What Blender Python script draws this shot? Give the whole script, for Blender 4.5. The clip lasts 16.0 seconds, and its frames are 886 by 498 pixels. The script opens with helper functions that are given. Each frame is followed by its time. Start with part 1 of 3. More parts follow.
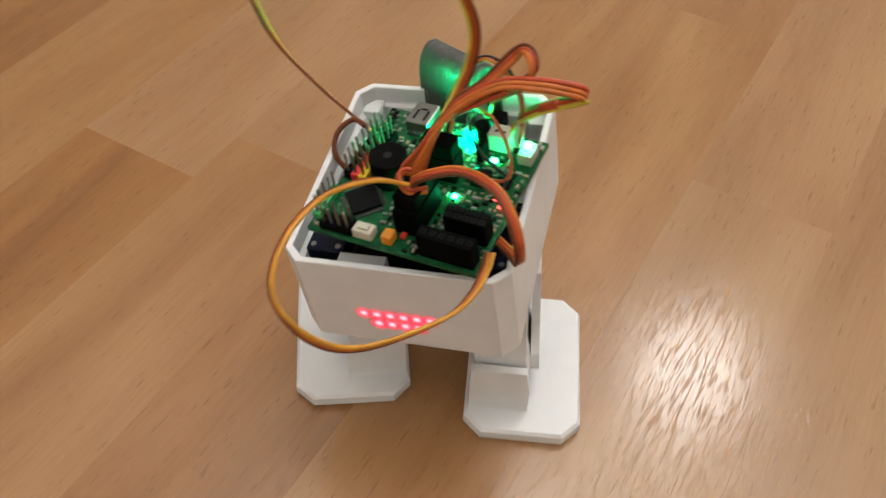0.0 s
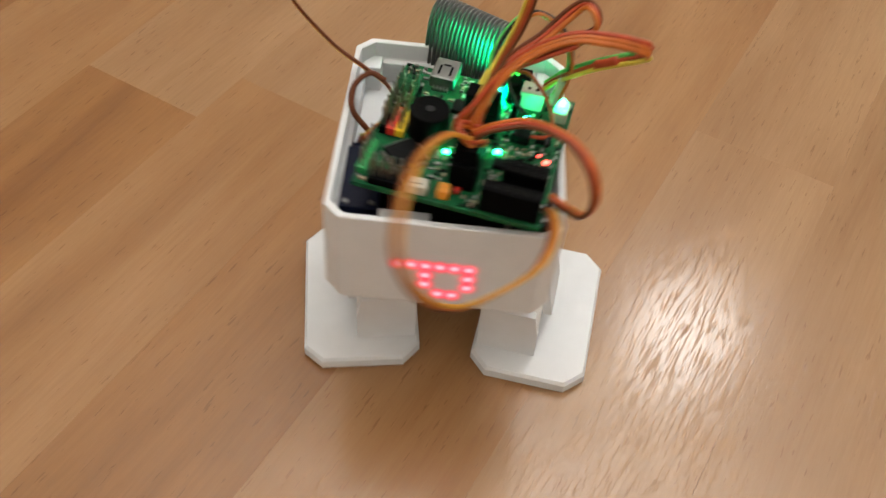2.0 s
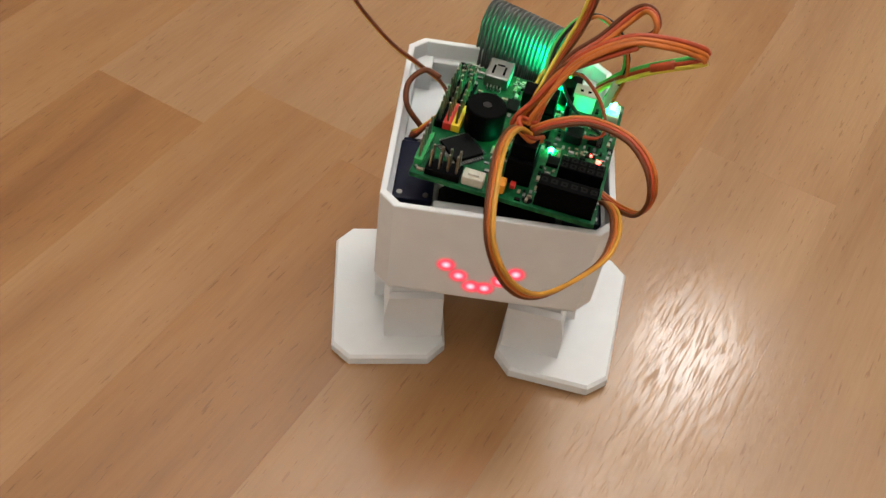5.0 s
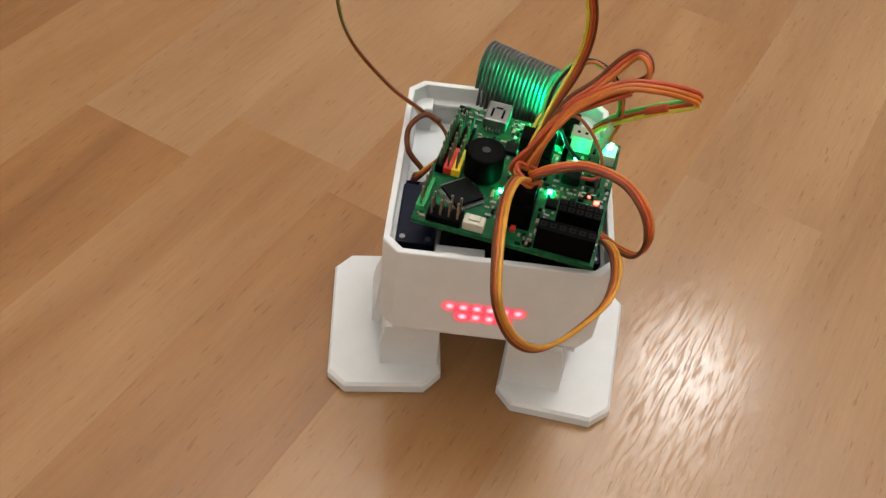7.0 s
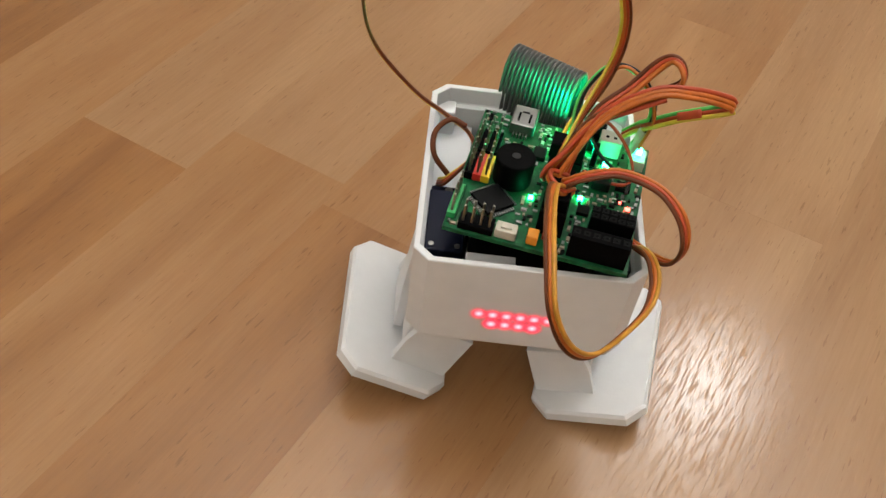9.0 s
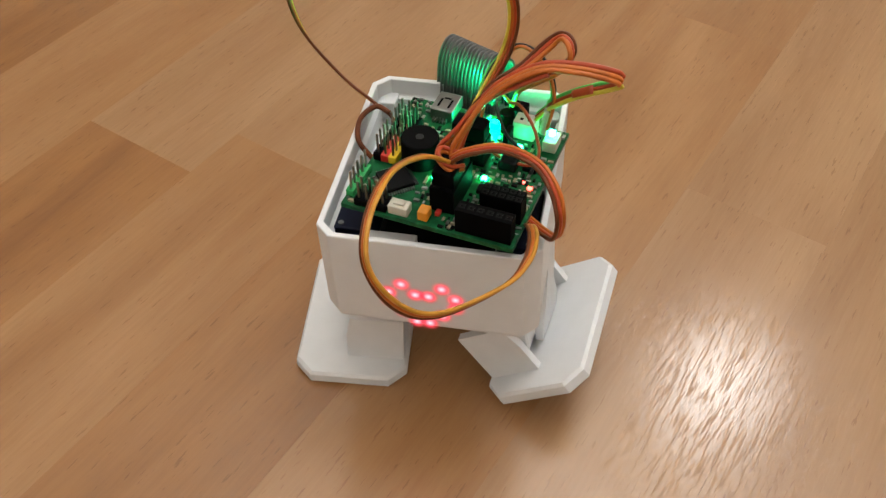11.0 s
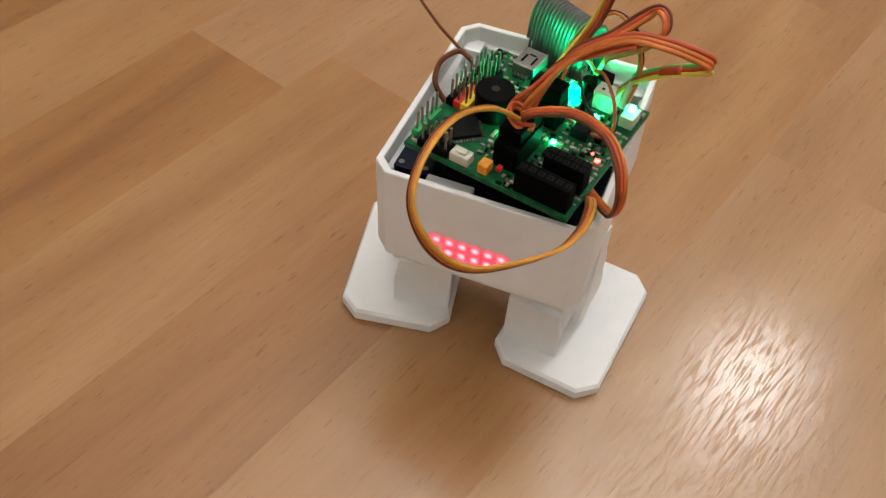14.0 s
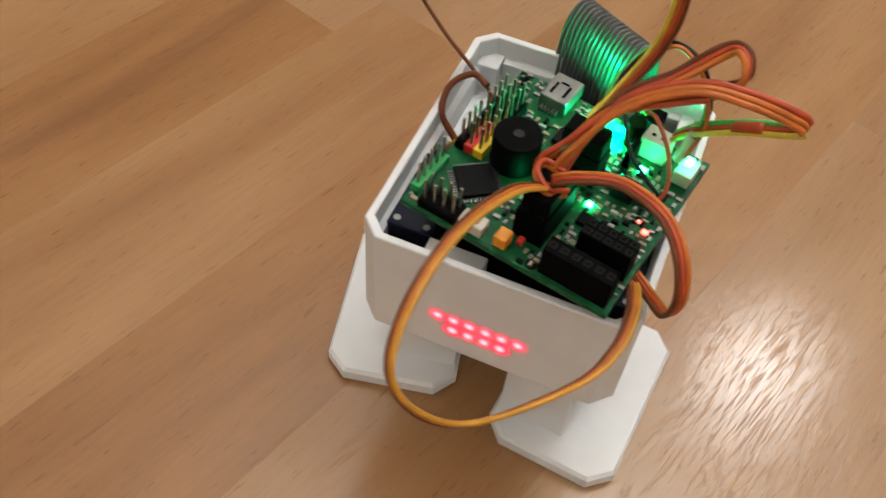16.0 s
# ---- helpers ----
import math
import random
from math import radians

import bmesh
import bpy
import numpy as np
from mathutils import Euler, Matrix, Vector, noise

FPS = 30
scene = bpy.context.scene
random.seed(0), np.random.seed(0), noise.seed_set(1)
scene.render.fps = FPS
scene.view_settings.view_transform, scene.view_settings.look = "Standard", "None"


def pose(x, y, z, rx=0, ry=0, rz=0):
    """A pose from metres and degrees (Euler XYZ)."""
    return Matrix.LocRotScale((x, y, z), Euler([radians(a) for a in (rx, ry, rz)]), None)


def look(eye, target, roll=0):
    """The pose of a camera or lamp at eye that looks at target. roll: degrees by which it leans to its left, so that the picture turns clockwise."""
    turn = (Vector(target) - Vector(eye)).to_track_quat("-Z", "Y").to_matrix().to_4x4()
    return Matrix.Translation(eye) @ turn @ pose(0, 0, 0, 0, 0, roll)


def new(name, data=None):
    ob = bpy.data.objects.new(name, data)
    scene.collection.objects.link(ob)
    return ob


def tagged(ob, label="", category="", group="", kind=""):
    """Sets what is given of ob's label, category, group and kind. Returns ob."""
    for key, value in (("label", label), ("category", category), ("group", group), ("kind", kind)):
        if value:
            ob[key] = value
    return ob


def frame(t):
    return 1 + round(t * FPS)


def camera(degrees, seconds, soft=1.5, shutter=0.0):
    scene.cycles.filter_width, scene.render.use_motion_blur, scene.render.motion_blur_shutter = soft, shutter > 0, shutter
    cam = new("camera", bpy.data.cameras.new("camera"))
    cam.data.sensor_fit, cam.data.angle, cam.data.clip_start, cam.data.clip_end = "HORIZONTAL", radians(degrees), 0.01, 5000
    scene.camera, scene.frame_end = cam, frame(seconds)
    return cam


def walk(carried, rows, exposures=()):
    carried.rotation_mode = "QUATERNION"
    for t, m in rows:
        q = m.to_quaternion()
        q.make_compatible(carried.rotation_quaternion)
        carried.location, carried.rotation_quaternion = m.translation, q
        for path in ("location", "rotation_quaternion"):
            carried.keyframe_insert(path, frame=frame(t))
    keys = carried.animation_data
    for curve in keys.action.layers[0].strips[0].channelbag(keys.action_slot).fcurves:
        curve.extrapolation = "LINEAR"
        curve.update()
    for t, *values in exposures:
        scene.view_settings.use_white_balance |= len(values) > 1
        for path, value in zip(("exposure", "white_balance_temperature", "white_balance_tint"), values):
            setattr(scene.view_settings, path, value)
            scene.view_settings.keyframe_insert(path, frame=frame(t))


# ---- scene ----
# ---- camera and its path ----
cam = camera(50.0, 16.0, soft=1.4, shutter=0.6)
CAMERA_ROWS = [
    (0, -0.0005, -0.2132, 0.2870, 42.17, -1.51, -0.26),
    (0.5, -0.0012, -0.2142, 0.2819, 41.32, -1.50, -0.21),
    (1, -0.0036, -0.2172, 0.2803, 40.67, -1.56, -0.32),
    (1.5, -0.0069, -0.2168, 0.2856, 39.44, -2.46, 0.32),
    (2, -0.0040, -0.2188, 0.2843, 39.67, -2.57, 0.41),
    (2.5, -0.0018, -0.2216, 0.2825, 40.32, -2.78, 0.87),
    (3, -0.0035, -0.2217, 0.2820, 40.32, -3.00, 1.12),
    (3.5, -0.0010, -0.2212, 0.2839, 39.92, -2.67, 1.66),
    (4, -0.0033, -0.2240, 0.2784, 40.21, -2.93, 1.78),
    (6.5, 0.0016, -0.2196, 0.2907, 41.54, -3.06, 1.16),
    (7, 0.0028, -0.2191, 0.2867, 41.96, -2.72, 1.11),
    (7.5, 0.0021, -0.2188, 0.2863, 42.44, -2.73, 0.97),
    (8, 0.0038, -0.2182, 0.2862, 42.53, -2.42, 1.12),
    (10.5, 0.0198, -0.2137, 0.2859, 42.45, -1.40, 2.63),
    (11, 0.0200, -0.2156, 0.2878, 42.44, -0.95, 2.56),
    (11.5, 0.0175, -0.2151, 0.2912, 42.13, -1.24, 2.39),
    (12, 0.0194, -0.2138, 0.2948, 42.33, -1.20, 2.67),
    (12.5, 0.0209, -0.2155, 0.2928, 42.63, -1.18, 2.88),
    (13, 0.0230, -0.2181, 0.2890, 42.57, -2.09, 3.93),
    (13.5, 0.0065, -0.2392, 0.2870, 41.53, -3.35, 6.06),
    (14, 0.0041, -0.2385, 0.2832, 40.71, -3.43, 8.49),
    (14.5, 0.0056, -0.2300, 0.2793, 39.97, -3.49, 8.85),
    (15, -0.0060, -0.2288, 0.2692, 40.23, -4.31, 9.60),
    (15.5, -0.0157, -0.2231, 0.2571, 39.44, -3.64, 8.80),
    (16, -0.0180, -0.2283, 0.2541, 39.39, -4.78, 10.22),
]
walk(cam, [(t, pose(*p)) for t, *p in CAMERA_ROWS])

# ---- light: one unseen lamp in a closed room, with an up light added as fill ----
# the closed room shuts this faint world light out
world = bpy.data.worlds.new("night_room")
scene.world = world
world.use_nodes = True
world.node_tree.nodes["Background"].inputs[0].default_value = (1.0, 0.8, 0.6, 1)
world.node_tree.nodes["Background"].inputs[1].default_value = 0.05
LAMP = Vector((0.575, 0.945, 1.45))
LIGHT_COLOR = (1.0, 0.995, 0.972)
# the second disc is added fill, bounced off the ceiling to soften shadows
for lamp_name, energy, size, aim in (("pendant_light_down", 2.0, 0.20, (0.575, 0.945, 0.0)), ("fill_light_up", 86.0, 0.20, (0.335, 0.455, 2.13))):
    lamp_data = bpy.data.lights.new(lamp_name, "AREA")
    lamp_data.shape, lamp_data.size, lamp_data.energy, lamp_data.color = "DISK", size, energy, LIGHT_COLOR
    lamp_ob = new(lamp_name, lamp_data)
    away = (Vector(aim) - LAMP).normalized()
    lamp_ob.matrix_world = look(LAMP + away * 0.13, LAMP + away)
scene.view_settings.exposure = 0.0


# ---- materials ----
def material(name):
    m = bpy.data.materials.new(name)
    m.use_nodes = True
    nt = m.node_tree
    return m, nt, nt.nodes["Principled BSDF"]


def node(nt, kind, **values):
    n = nt.nodes.new(kind)
    for k, v in values.items():
        n.inputs[k].default_value = v
    return n


def ramp(nt, fac, stops):
    r = nt.nodes.new("ShaderNodeValToRGB")
    while len(r.color_ramp.elements) < len(stops):
        r.color_ramp.elements.new(0.5)
    for e, (p, c) in zip(r.color_ramp.elements, stops):
        e.position, e.color = p, (*c, 1)
    nt.links.new(fac, r.inputs[0])
    return r.outputs[0]


def plain(name, color, rough=0.5, metal=0.0, bump=0.0, scale=900.0, vary=0.12, spec=0.5):
    """A plain surface with slight mottling and fine relief."""
    m, nt, b = material(name)
    co = nt.nodes.new("ShaderNodeTexCoord").outputs["Object"]
    n = node(nt, "ShaderNodeTexNoise", Scale=scale * 0.25, Detail=4.0)
    nt.links.new(co, n.inputs["Vector"])
    lo, hi = [c * (1 - vary) for c in color], [min(1, c * (1 + vary)) for c in color]
    nt.links.new(ramp(nt, n.outputs[0], [(0.3, lo), (0.7, hi)]), b.inputs["Base Color"])
    b.inputs["Roughness"].default_value, b.inputs["Metallic"].default_value = rough, metal
    b.inputs["Specular IOR Level"].default_value = spec
    if bump:
        f = node(nt, "ShaderNodeTexNoise", Scale=scale, Detail=2.0)
        nt.links.new(co, f.inputs["Vector"])
        bp = node(nt, "ShaderNodeBump", Strength=bump, Distance=0.0003)
        nt.links.new(f.outputs[0], bp.inputs["Height"])
        nt.links.new(bp.outputs[0], b.inputs["Normal"])
    return m


def printed_plastic(name, color):
    """White filament with fine layer lines along z."""
    m, nt, b = material(name)
    co = nt.nodes.new("ShaderNodeTexCoord").outputs["Object"]
    n = node(nt, "ShaderNodeTexNoise", Scale=120.0, Detail=5.0)
    nt.links.new(co, n.inputs["Vector"])
    nt.links.new(ramp(nt, n.outputs[0], [(0.25, [c * 0.93 for c in color]), (0.75, color)]), b.inputs["Base Color"])
    w = node(nt, "ShaderNodeTexWave", Scale=1000.0, Distortion=0.6, Detail=1.0)
    w.bands_direction = "Z"
    nt.links.new(co, w.inputs["Vector"])
    f = node(nt, "ShaderNodeTexNoise", Scale=700.0, Detail=2.0)
    nt.links.new(co, f.inputs["Vector"])
    mix = nt.nodes.new("ShaderNodeMath")
    mix.operation = "ADD"
    nt.links.new(w.outputs[1], mix.inputs[0])
    nt.links.new(f.outputs[0], mix.inputs[1])
    bp = node(nt, "ShaderNodeBump", Strength=0.25, Distance=0.00012)
    nt.links.new(mix.outputs[0], bp.inputs["Height"])
    nt.links.new(bp.outputs[0], b.inputs["Normal"])
    b.inputs["Roughness"].default_value = 0.48
    b.inputs["Subsurface Weight"].default_value = 0.12
    b.inputs["Subsurface Radius"].default_value = (0.003, 0.0025, 0.002)
    return m


def wood(name, dark, mid, light, island=False):
    """Lacquered beech strip: broad streaks, fine grain, dark pores along x."""
    m, nt, b = material(name)
    L = nt.links.new
    co = nt.nodes.new("ShaderNodeTexCoord").outputs["Object"]
    rnd = nt.nodes.new("ShaderNodeNewGeometry").outputs["Random Per Island"] if island else nt.nodes.new("ShaderNodeObjectInfo").outputs["Random"]
    off = nt.nodes.new("ShaderNodeMath")
    off.operation = "MULTIPLY"
    off.inputs[1].default_value = 37.0
    L(rnd, off.inputs[0])
    add = nt.nodes.new("ShaderNodeVectorMath")
    add.operation = "ADD"
    L(co, add.inputs[0])
    L(off.outputs[0], add.inputs[1])

    def stretched(scale, detail, sx, sy, rough=0.55, distortion=0.0):
        mp = node(nt, "ShaderNodeMapping", Scale=(sx, sy, 1.0))
        L(add.outputs[0], mp.inputs[0])
        t = node(nt, "ShaderNodeTexNoise", Scale=scale, Detail=detail, Roughness=rough, Distortion=distortion)
        L(mp.outputs[0], t.inputs["Vector"])
        return t.outputs[0]
    broad = stretched(1.0, 3.0, 5.0, 30.0, 0.5, 0.5)
    cloud = stretched(1.0, 2.0, 11.0, 24.0, 0.4, 0.25)
    fine = stretched(1.0, 4.0, 45.0, 700.0, 0.6)
    pore = stretched(1.0, 2.0, 110.0, 900.0, 0.5)
    relief = stretched(1.0, 1.0, 115.0, 1800.0, 0.45)
    base = ramp(nt, broad, [(0.32, dark), (0.5, mid), (0.68, light)])

    def blend(kind, a, c, fac):
        x = nt.nodes.new("ShaderNodeMix")
        x.data_type, x.blend_type = "RGBA", kind
        x.inputs["Factor"].default_value = fac
        L(a, x.inputs["A"])
        L(c, x.inputs["B"])
        return x.outputs["Result"]
    col = blend("MULTIPLY", base, ramp(nt, cloud, [(0.25, (0.84, 0.78, 0.72)), (0.72, (1, 1, 1))]), 0.6)
    col = blend("MULTIPLY", col, ramp(nt, fine, [(0.3, (0.86, 0.83, 0.8)), (0.6, (1, 1, 1))]), 0.6)
    col = blend("MULTIPLY", col, ramp(nt, pore, [(0.30, (0.50, 0.40, 0.31)), (0.34, (1, 1, 1))]), 0.45)
    tone = ramp(nt, rnd, [(0.0, (0.94, 0.93, 0.92)), (1.0, (1.04, 1.04, 1.04))])
    L(blend("MULTIPLY", col, tone, 1.0), b.inputs["Base Color"])
    rr = ramp(nt, cloud, [(0.3, (0.36, 0.36, 0.36)), (0.7, (0.42, 0.42, 0.42))])
    L(rr, b.inputs["Roughness"])
    hts = nt.nodes.new("ShaderNodeMath")
    hts.operation = "ADD"
    L(ramp(nt, relief, [(0.31, (0, 0, 0)), (0.45, (1, 1, 1))]), hts.inputs[0])
    L(ramp(nt, fine, [(0.2, (0, 0, 0)), (0.8, (0.25, 0.25, 0.25))]), hts.inputs[1])
    bp = node(nt, "ShaderNodeBump", Strength=1.0, Distance=0.00005)
    L(hts.outputs[0], bp.inputs["Height"])
    soft_bp = node(nt, "ShaderNodeBump", Strength=0.2, Distance=0.00005)
    L(hts.outputs[0], soft_bp.inputs["Height"])
    L(soft_bp.outputs[0], b.inputs["Normal"])
    b.inputs["Specular IOR Level"].default_value = 0.20
    # the lacquer sinks away in the open pores
    L(ramp(nt, relief, [(0.33, (0.30, 0.30, 0.30)), (0.43, (0.92, 0.92, 0.92))]), b.inputs["Coat Weight"])
    b.inputs["Coat Roughness"].default_value = 0.17
    L(bp.outputs[0], b.inputs["Coat Normal"])
    return m


def glow(name, color, strength):
    m, nt, b = material(name)
    b.inputs["Base Color"].default_value = (*color, 1)
    b.inputs["Emission Color"].default_value = (*color, 1)
    b.inputs["Emission Strength"].default_value = strength
    return m


def led_spot(name):
    """A red light shining through thin plastic: hot core, soft rim."""
    m, nt, b = material(name)
    L = nt.links.new
    nt.nodes.remove(b)
    co = nt.nodes.new("ShaderNodeTexCoord").outputs["Object"]
    ln = nt.nodes.new("ShaderNodeVectorMath")
    ln.operation = "LENGTH"
    mp = node(nt, "ShaderNodeMapping", Scale=(1000 / 3.5, 0.0, 1000 / 3.5))
    L(co, mp.inputs[0])
    L(mp.outputs[0], ln.inputs[0])
    dist = ln.outputs["Value"]
    em = nt.nodes.new("ShaderNodeEmission")
    L(ramp(nt, dist, [(0.0, (1.0, 0.62, 0.68)), (0.26, (1.0, 0.30, 0.36)), (0.48, (1.0, 0.06, 0.10)), (1.0, (1.0, 0.03, 0.06))]), em.inputs[0])
    em.inputs[1].default_value = 1.55
    tr = nt.nodes.new("ShaderNodeBsdfTransparent")
    mx = nt.nodes.new("ShaderNodeMixShader")
    L(ramp(nt, dist, [(0.0, (1, 1, 1)), (0.30, (0.9, 0.9, 0.9)), (0.55, (0.5, 0.5, 0.5)), (0.8, (0.13, 0.13, 0.13)), (1.0, (0, 0, 0))]), mx.inputs[0])
    L(tr.outputs[0], mx.inputs[1])
    L(em.outputs[0], mx.inputs[2])
    L(mx.outputs[0], nt.nodes["Material Output"].inputs[0])
    return m


WOOD_DARK = wood("beech_dark", (0.222, 0.095, 0.029), (0.268, 0.122, 0.039), (0.312, 0.152, 0.053))
WOOD_MID = wood("beech_mid", (0.276, 0.132, 0.048), (0.312, 0.158, 0.062), (0.346, 0.183, 0.077))
WOOD_WARM = wood("beech_warm", (0.240, 0.107, 0.034), (0.280, 0.131, 0.045), (0.316, 0.157, 0.059))
WOOD_LIGHT = wood("beech_light", (0.312, 0.169, 0.076), (0.346, 0.195, 0.093), (0.376, 0.221, 0.110))
WOOD_REST = wood("beech_rest", (0.279, 0.140, 0.052), (0.335, 0.177, 0.072), (0.381, 0.214, 0.095), island=True)
WHITE = printed_plastic("white_printed_plastic", (0.69, 0.70, 0.715))
BLACK = plain("black_plastic", (0.002, 0.002, 0.0022), 0.6, bump=0.1, spec=0.03)
BLACK_MATT = plain("matt_black_plastic", (0.003, 0.003, 0.003), 0.6, bump=0.15, spec=0.035)
NAVY = plain("dark_blue_servo_plastic", (0.002, 0.004, 0.018), 0.35, spec=0.18)
CHIP = plain("chip_epoxy", (0.005, 0.0052, 0.0055), 0.5, bump=0.15, spec=0.07)
STEEL = plain("tinned_steel", (0.24, 0.24, 0.23), 0.36, 1.0)
DULL = plain("dull_contact_metal", (0.006, 0.006, 0.0058), 0.5, 0.1, spec=0.08)
PIN = plain("pin_metal", (0.30, 0.285, 0.235), 0.3, 1.0)
CREAM = plain("cream_plastic", (0.48, 0.455, 0.38), 0.45)
BEIGE = plain("beige_ceramic", (0.26, 0.21, 0.14), 0.45)
YELLOW = plain("yellow_plastic", (0.75, 0.52, 0.02), 0.45)
RED = plain("red_plastic", (0.55, 0.03, 0.02), 0.45)
ORANGE_P = plain("orange_plastic", (0.75, 0.28, 0.02), 0.45)
GREEN_P = plain("green_plastic", (0.02, 0.30, 0.08), 0.4)
SILK = plain("white_print", (0.40, 0.46, 0.40), 0.6)
GREY_RIB = plain("grey_ribbon_insulation", (0.075, 0.077, 0.075), 0.28)
W_BROWN = plain("brown_wire", (0.12, 0.034, 0.012), 0.45, vary=0.2, spec=0.2)
W_RED = plain("red_wire", (0.38, 0.05, 0.013), 0.42, vary=0.15, spec=0.4)
W_ORANGE = plain("orange_wire", (0.46, 0.115, 0.014), 0.42, vary=0.15, spec=0.4)
W_AMBER = plain("amber_wire", (0.52, 0.245, 0.028), 0.4, vary=0.15, spec=0.4)
W_YELLOW = plain("yellow_wire", (0.62, 0.48, 0.05), 0.38, vary=0.15)
W_GREEN = plain("green_wire", (0.10, 0.50, 0.10), 0.38, vary=0.15)
W_BLACK = plain("black_wire", (0.007, 0.007, 0.007), 0.4, spec=0.3)
TAPE = plain("grey_tape", (0.30, 0.29, 0.27), 0.5)
LED_GREEN = glow("green_led", (0.0, 1.0, 0.32), 2700.0)
LED_GREEN_SMALL = glow("small_green_led", (0.01, 1.0, 0.34), 110.0)
LED_RED = glow("red_led", (1.0, 0.035, 0.025), 22.0)
LED_SPOT = led_spot("red_led_through_plastic")
WALL_PAINT = plain("warm_white_wall_paint", (0.78, 0.75, 0.70), 0.7, scale=30, vary=0.03)
CEILING_PAINT = plain("white_ceiling_paint", (0.86, 0.85, 0.82), 0.8, scale=30, vary=0.02)
LAMP_GLASS = glow("lit_lamp_glass", (1.0, 1.0, 1.0), 13.5)


def board_material():
    m, nt, b = material("green_circuit_board")
    L = nt.links.new
    co = nt.nodes.new("ShaderNodeTexCoord").outputs["Object"]
    v = node(nt, "ShaderNodeTexVoronoi", Scale=420.0)
    v.distance = "MANHATTAN"
    v.feature = "F1"
    L(co, v.inputs["Vector"])
    n = node(nt, "ShaderNodeTexNoise", Scale=260.0, Detail=3.0)
    L(co, n.inputs["Vector"])
    a = ramp(nt, v.outputs["Distance"], [(0.0, (0.08, 0.30, 0.12)), (0.12, (0.012, 0.14, 0.045)), (0.5, (0.006, 0.09, 0.03))])
    c = ramp(nt, n.outputs[0], [(0.35, (0.6, 0.6, 0.6)), (0.65, (1.25, 1.25, 1.25))])
    x = nt.nodes.new("ShaderNodeMix")
    x.data_type, x.blend_type = "RGBA", "MULTIPLY"
    x.inputs["Factor"].default_value = 1.0
    L(a, x.inputs["A"])
    L(c, x.inputs["B"])
    L(x.outputs["Result"], b.inputs["Base Color"])
    b.inputs["Roughness"].default_value = 0.32
    b.inputs["Specular IOR Level"].default_value = 0.16
    return m


PCB_GREEN = board_material()
MM = 0.001


# ---- mesh helpers, millimetres ----
def part(name, bm, mat, parent=None, label="", at=None, smooth=False):
    me = bpy.data.meshes.new(name)
    bm.normal_update()
    bm.to_mesh(me)
    bm.free()
    me.materials.append(mat)
    if smooth:
        for p in me.polygons:
            p.use_smooth = True
    ob = new(name, me)
    if parent is not None:
        ob.parent = parent
    if at is not None:
        ob.matrix_basis = at
    return tagged(ob, label) if label else ob


def mm(x, y, z, rx=0, ry=0, rz=0):
    return pose(x * MM, y * MM, z * MM, rx, ry, rz)


def block(x0, x1, y0, y1, z0, z1, bevel=0.0, bm=None):
    """A box between the given millimetres, edges bevelled."""
    bm2 = bmesh.new()
    bmesh.ops.create_cube(bm2, size=1.0, matrix=Matrix.Translation(((x0 + x1) / 2 * MM, (y0 + y1) / 2 * MM, (z0 + z1) / 2 * MM)) @ Matrix.Diagonal(((x1 - x0) * MM, (y1 - y0) * MM, (z1 - z0) * MM, 1)))
    if bevel:
        bmesh.ops.bevel(bm2, geom=bm2.edges[:], offset=bevel * MM, segments=2, profile=0.5, affect="EDGES")
    return merged(bm2, bm)


def merged(bm2, bm):
    if bm is None:
        return bm2
    me = bpy.data.meshes.new("tmp")
    bm2.to_mesh(me)
    bm2.free()
    bm.from_mesh(me)
    bpy.data.meshes.remove(me)
    return bm


def rod(x, y, z0, z1, r, n=16, bevel=0.0, r2=None, bm=None):
    """An upright cylinder or cone."""
    bm2 = bmesh.new()
    bmesh.ops.create_cone(bm2, cap_ends=True, segments=n, radius1=r * MM, radius2=(r if r2 is None else r2) * MM, depth=(z1 - z0) * MM, matrix=Matrix.Translation((x * MM, y * MM, (z0 + z1) / 2 * MM)))
    if bevel:
        rim = [e for e in bm2.edges if abs(e.verts[0].co.z - e.verts[1].co.z) < 1e-7]
        bmesh.ops.bevel(bm2, geom=rim, offset=bevel * MM, segments=2, profile=0.5, affect="EDGES")
    return merged(bm2, bm)


def octagon(a, b, c):
    return [(-a, -b + c), (-a + c, -b), (a - c, -b), (a, -b + c), (a, b - c), (a - c, b), (-a + c, b), (-a, b - c)]


def loft(bm, rings, close_first=False, close_last=False):
    """Joins rings of points, in millimetres, each of the same count."""
    vs = [[bm.verts.new((x * MM, y * MM, z * MM)) for x, y, z in r] for r in rings]
    n = len(vs[0])
    for p, q in zip(vs, vs[1:]):
        for i in range(n):
            bm.faces.new((p[i], p[(i + 1) % n], q[(i + 1) % n], q[i]))
    if close_first:
        bm.faces.new(list(reversed(vs[0])))
    if close_last:
        bm.faces.new(vs[-1])
    return vs


def spline(points, steps=10):
    """A smooth run of points through the given ones."""
    p = [Vector(q) for q in points]
    p = [2 * p[0] - p[1]] + p + [2 * p[-1] - p[-2]]
    out = []
    for i in range(1, len(p) - 2):
        for k in range(steps):
            t = k / steps
            out.append(0.5 * (2 * p[i] + (p[i + 1] - p[i - 1]) * t + (2 * p[i - 1] - 5 * p[i] + 4 * p[i + 1] - p[i + 2]) * t * t + (3 * p[i] - p[i - 1] - 3 * p[i + 1] + p[i + 2]) * t ** 3))
    out.append(p[-2])
    return out


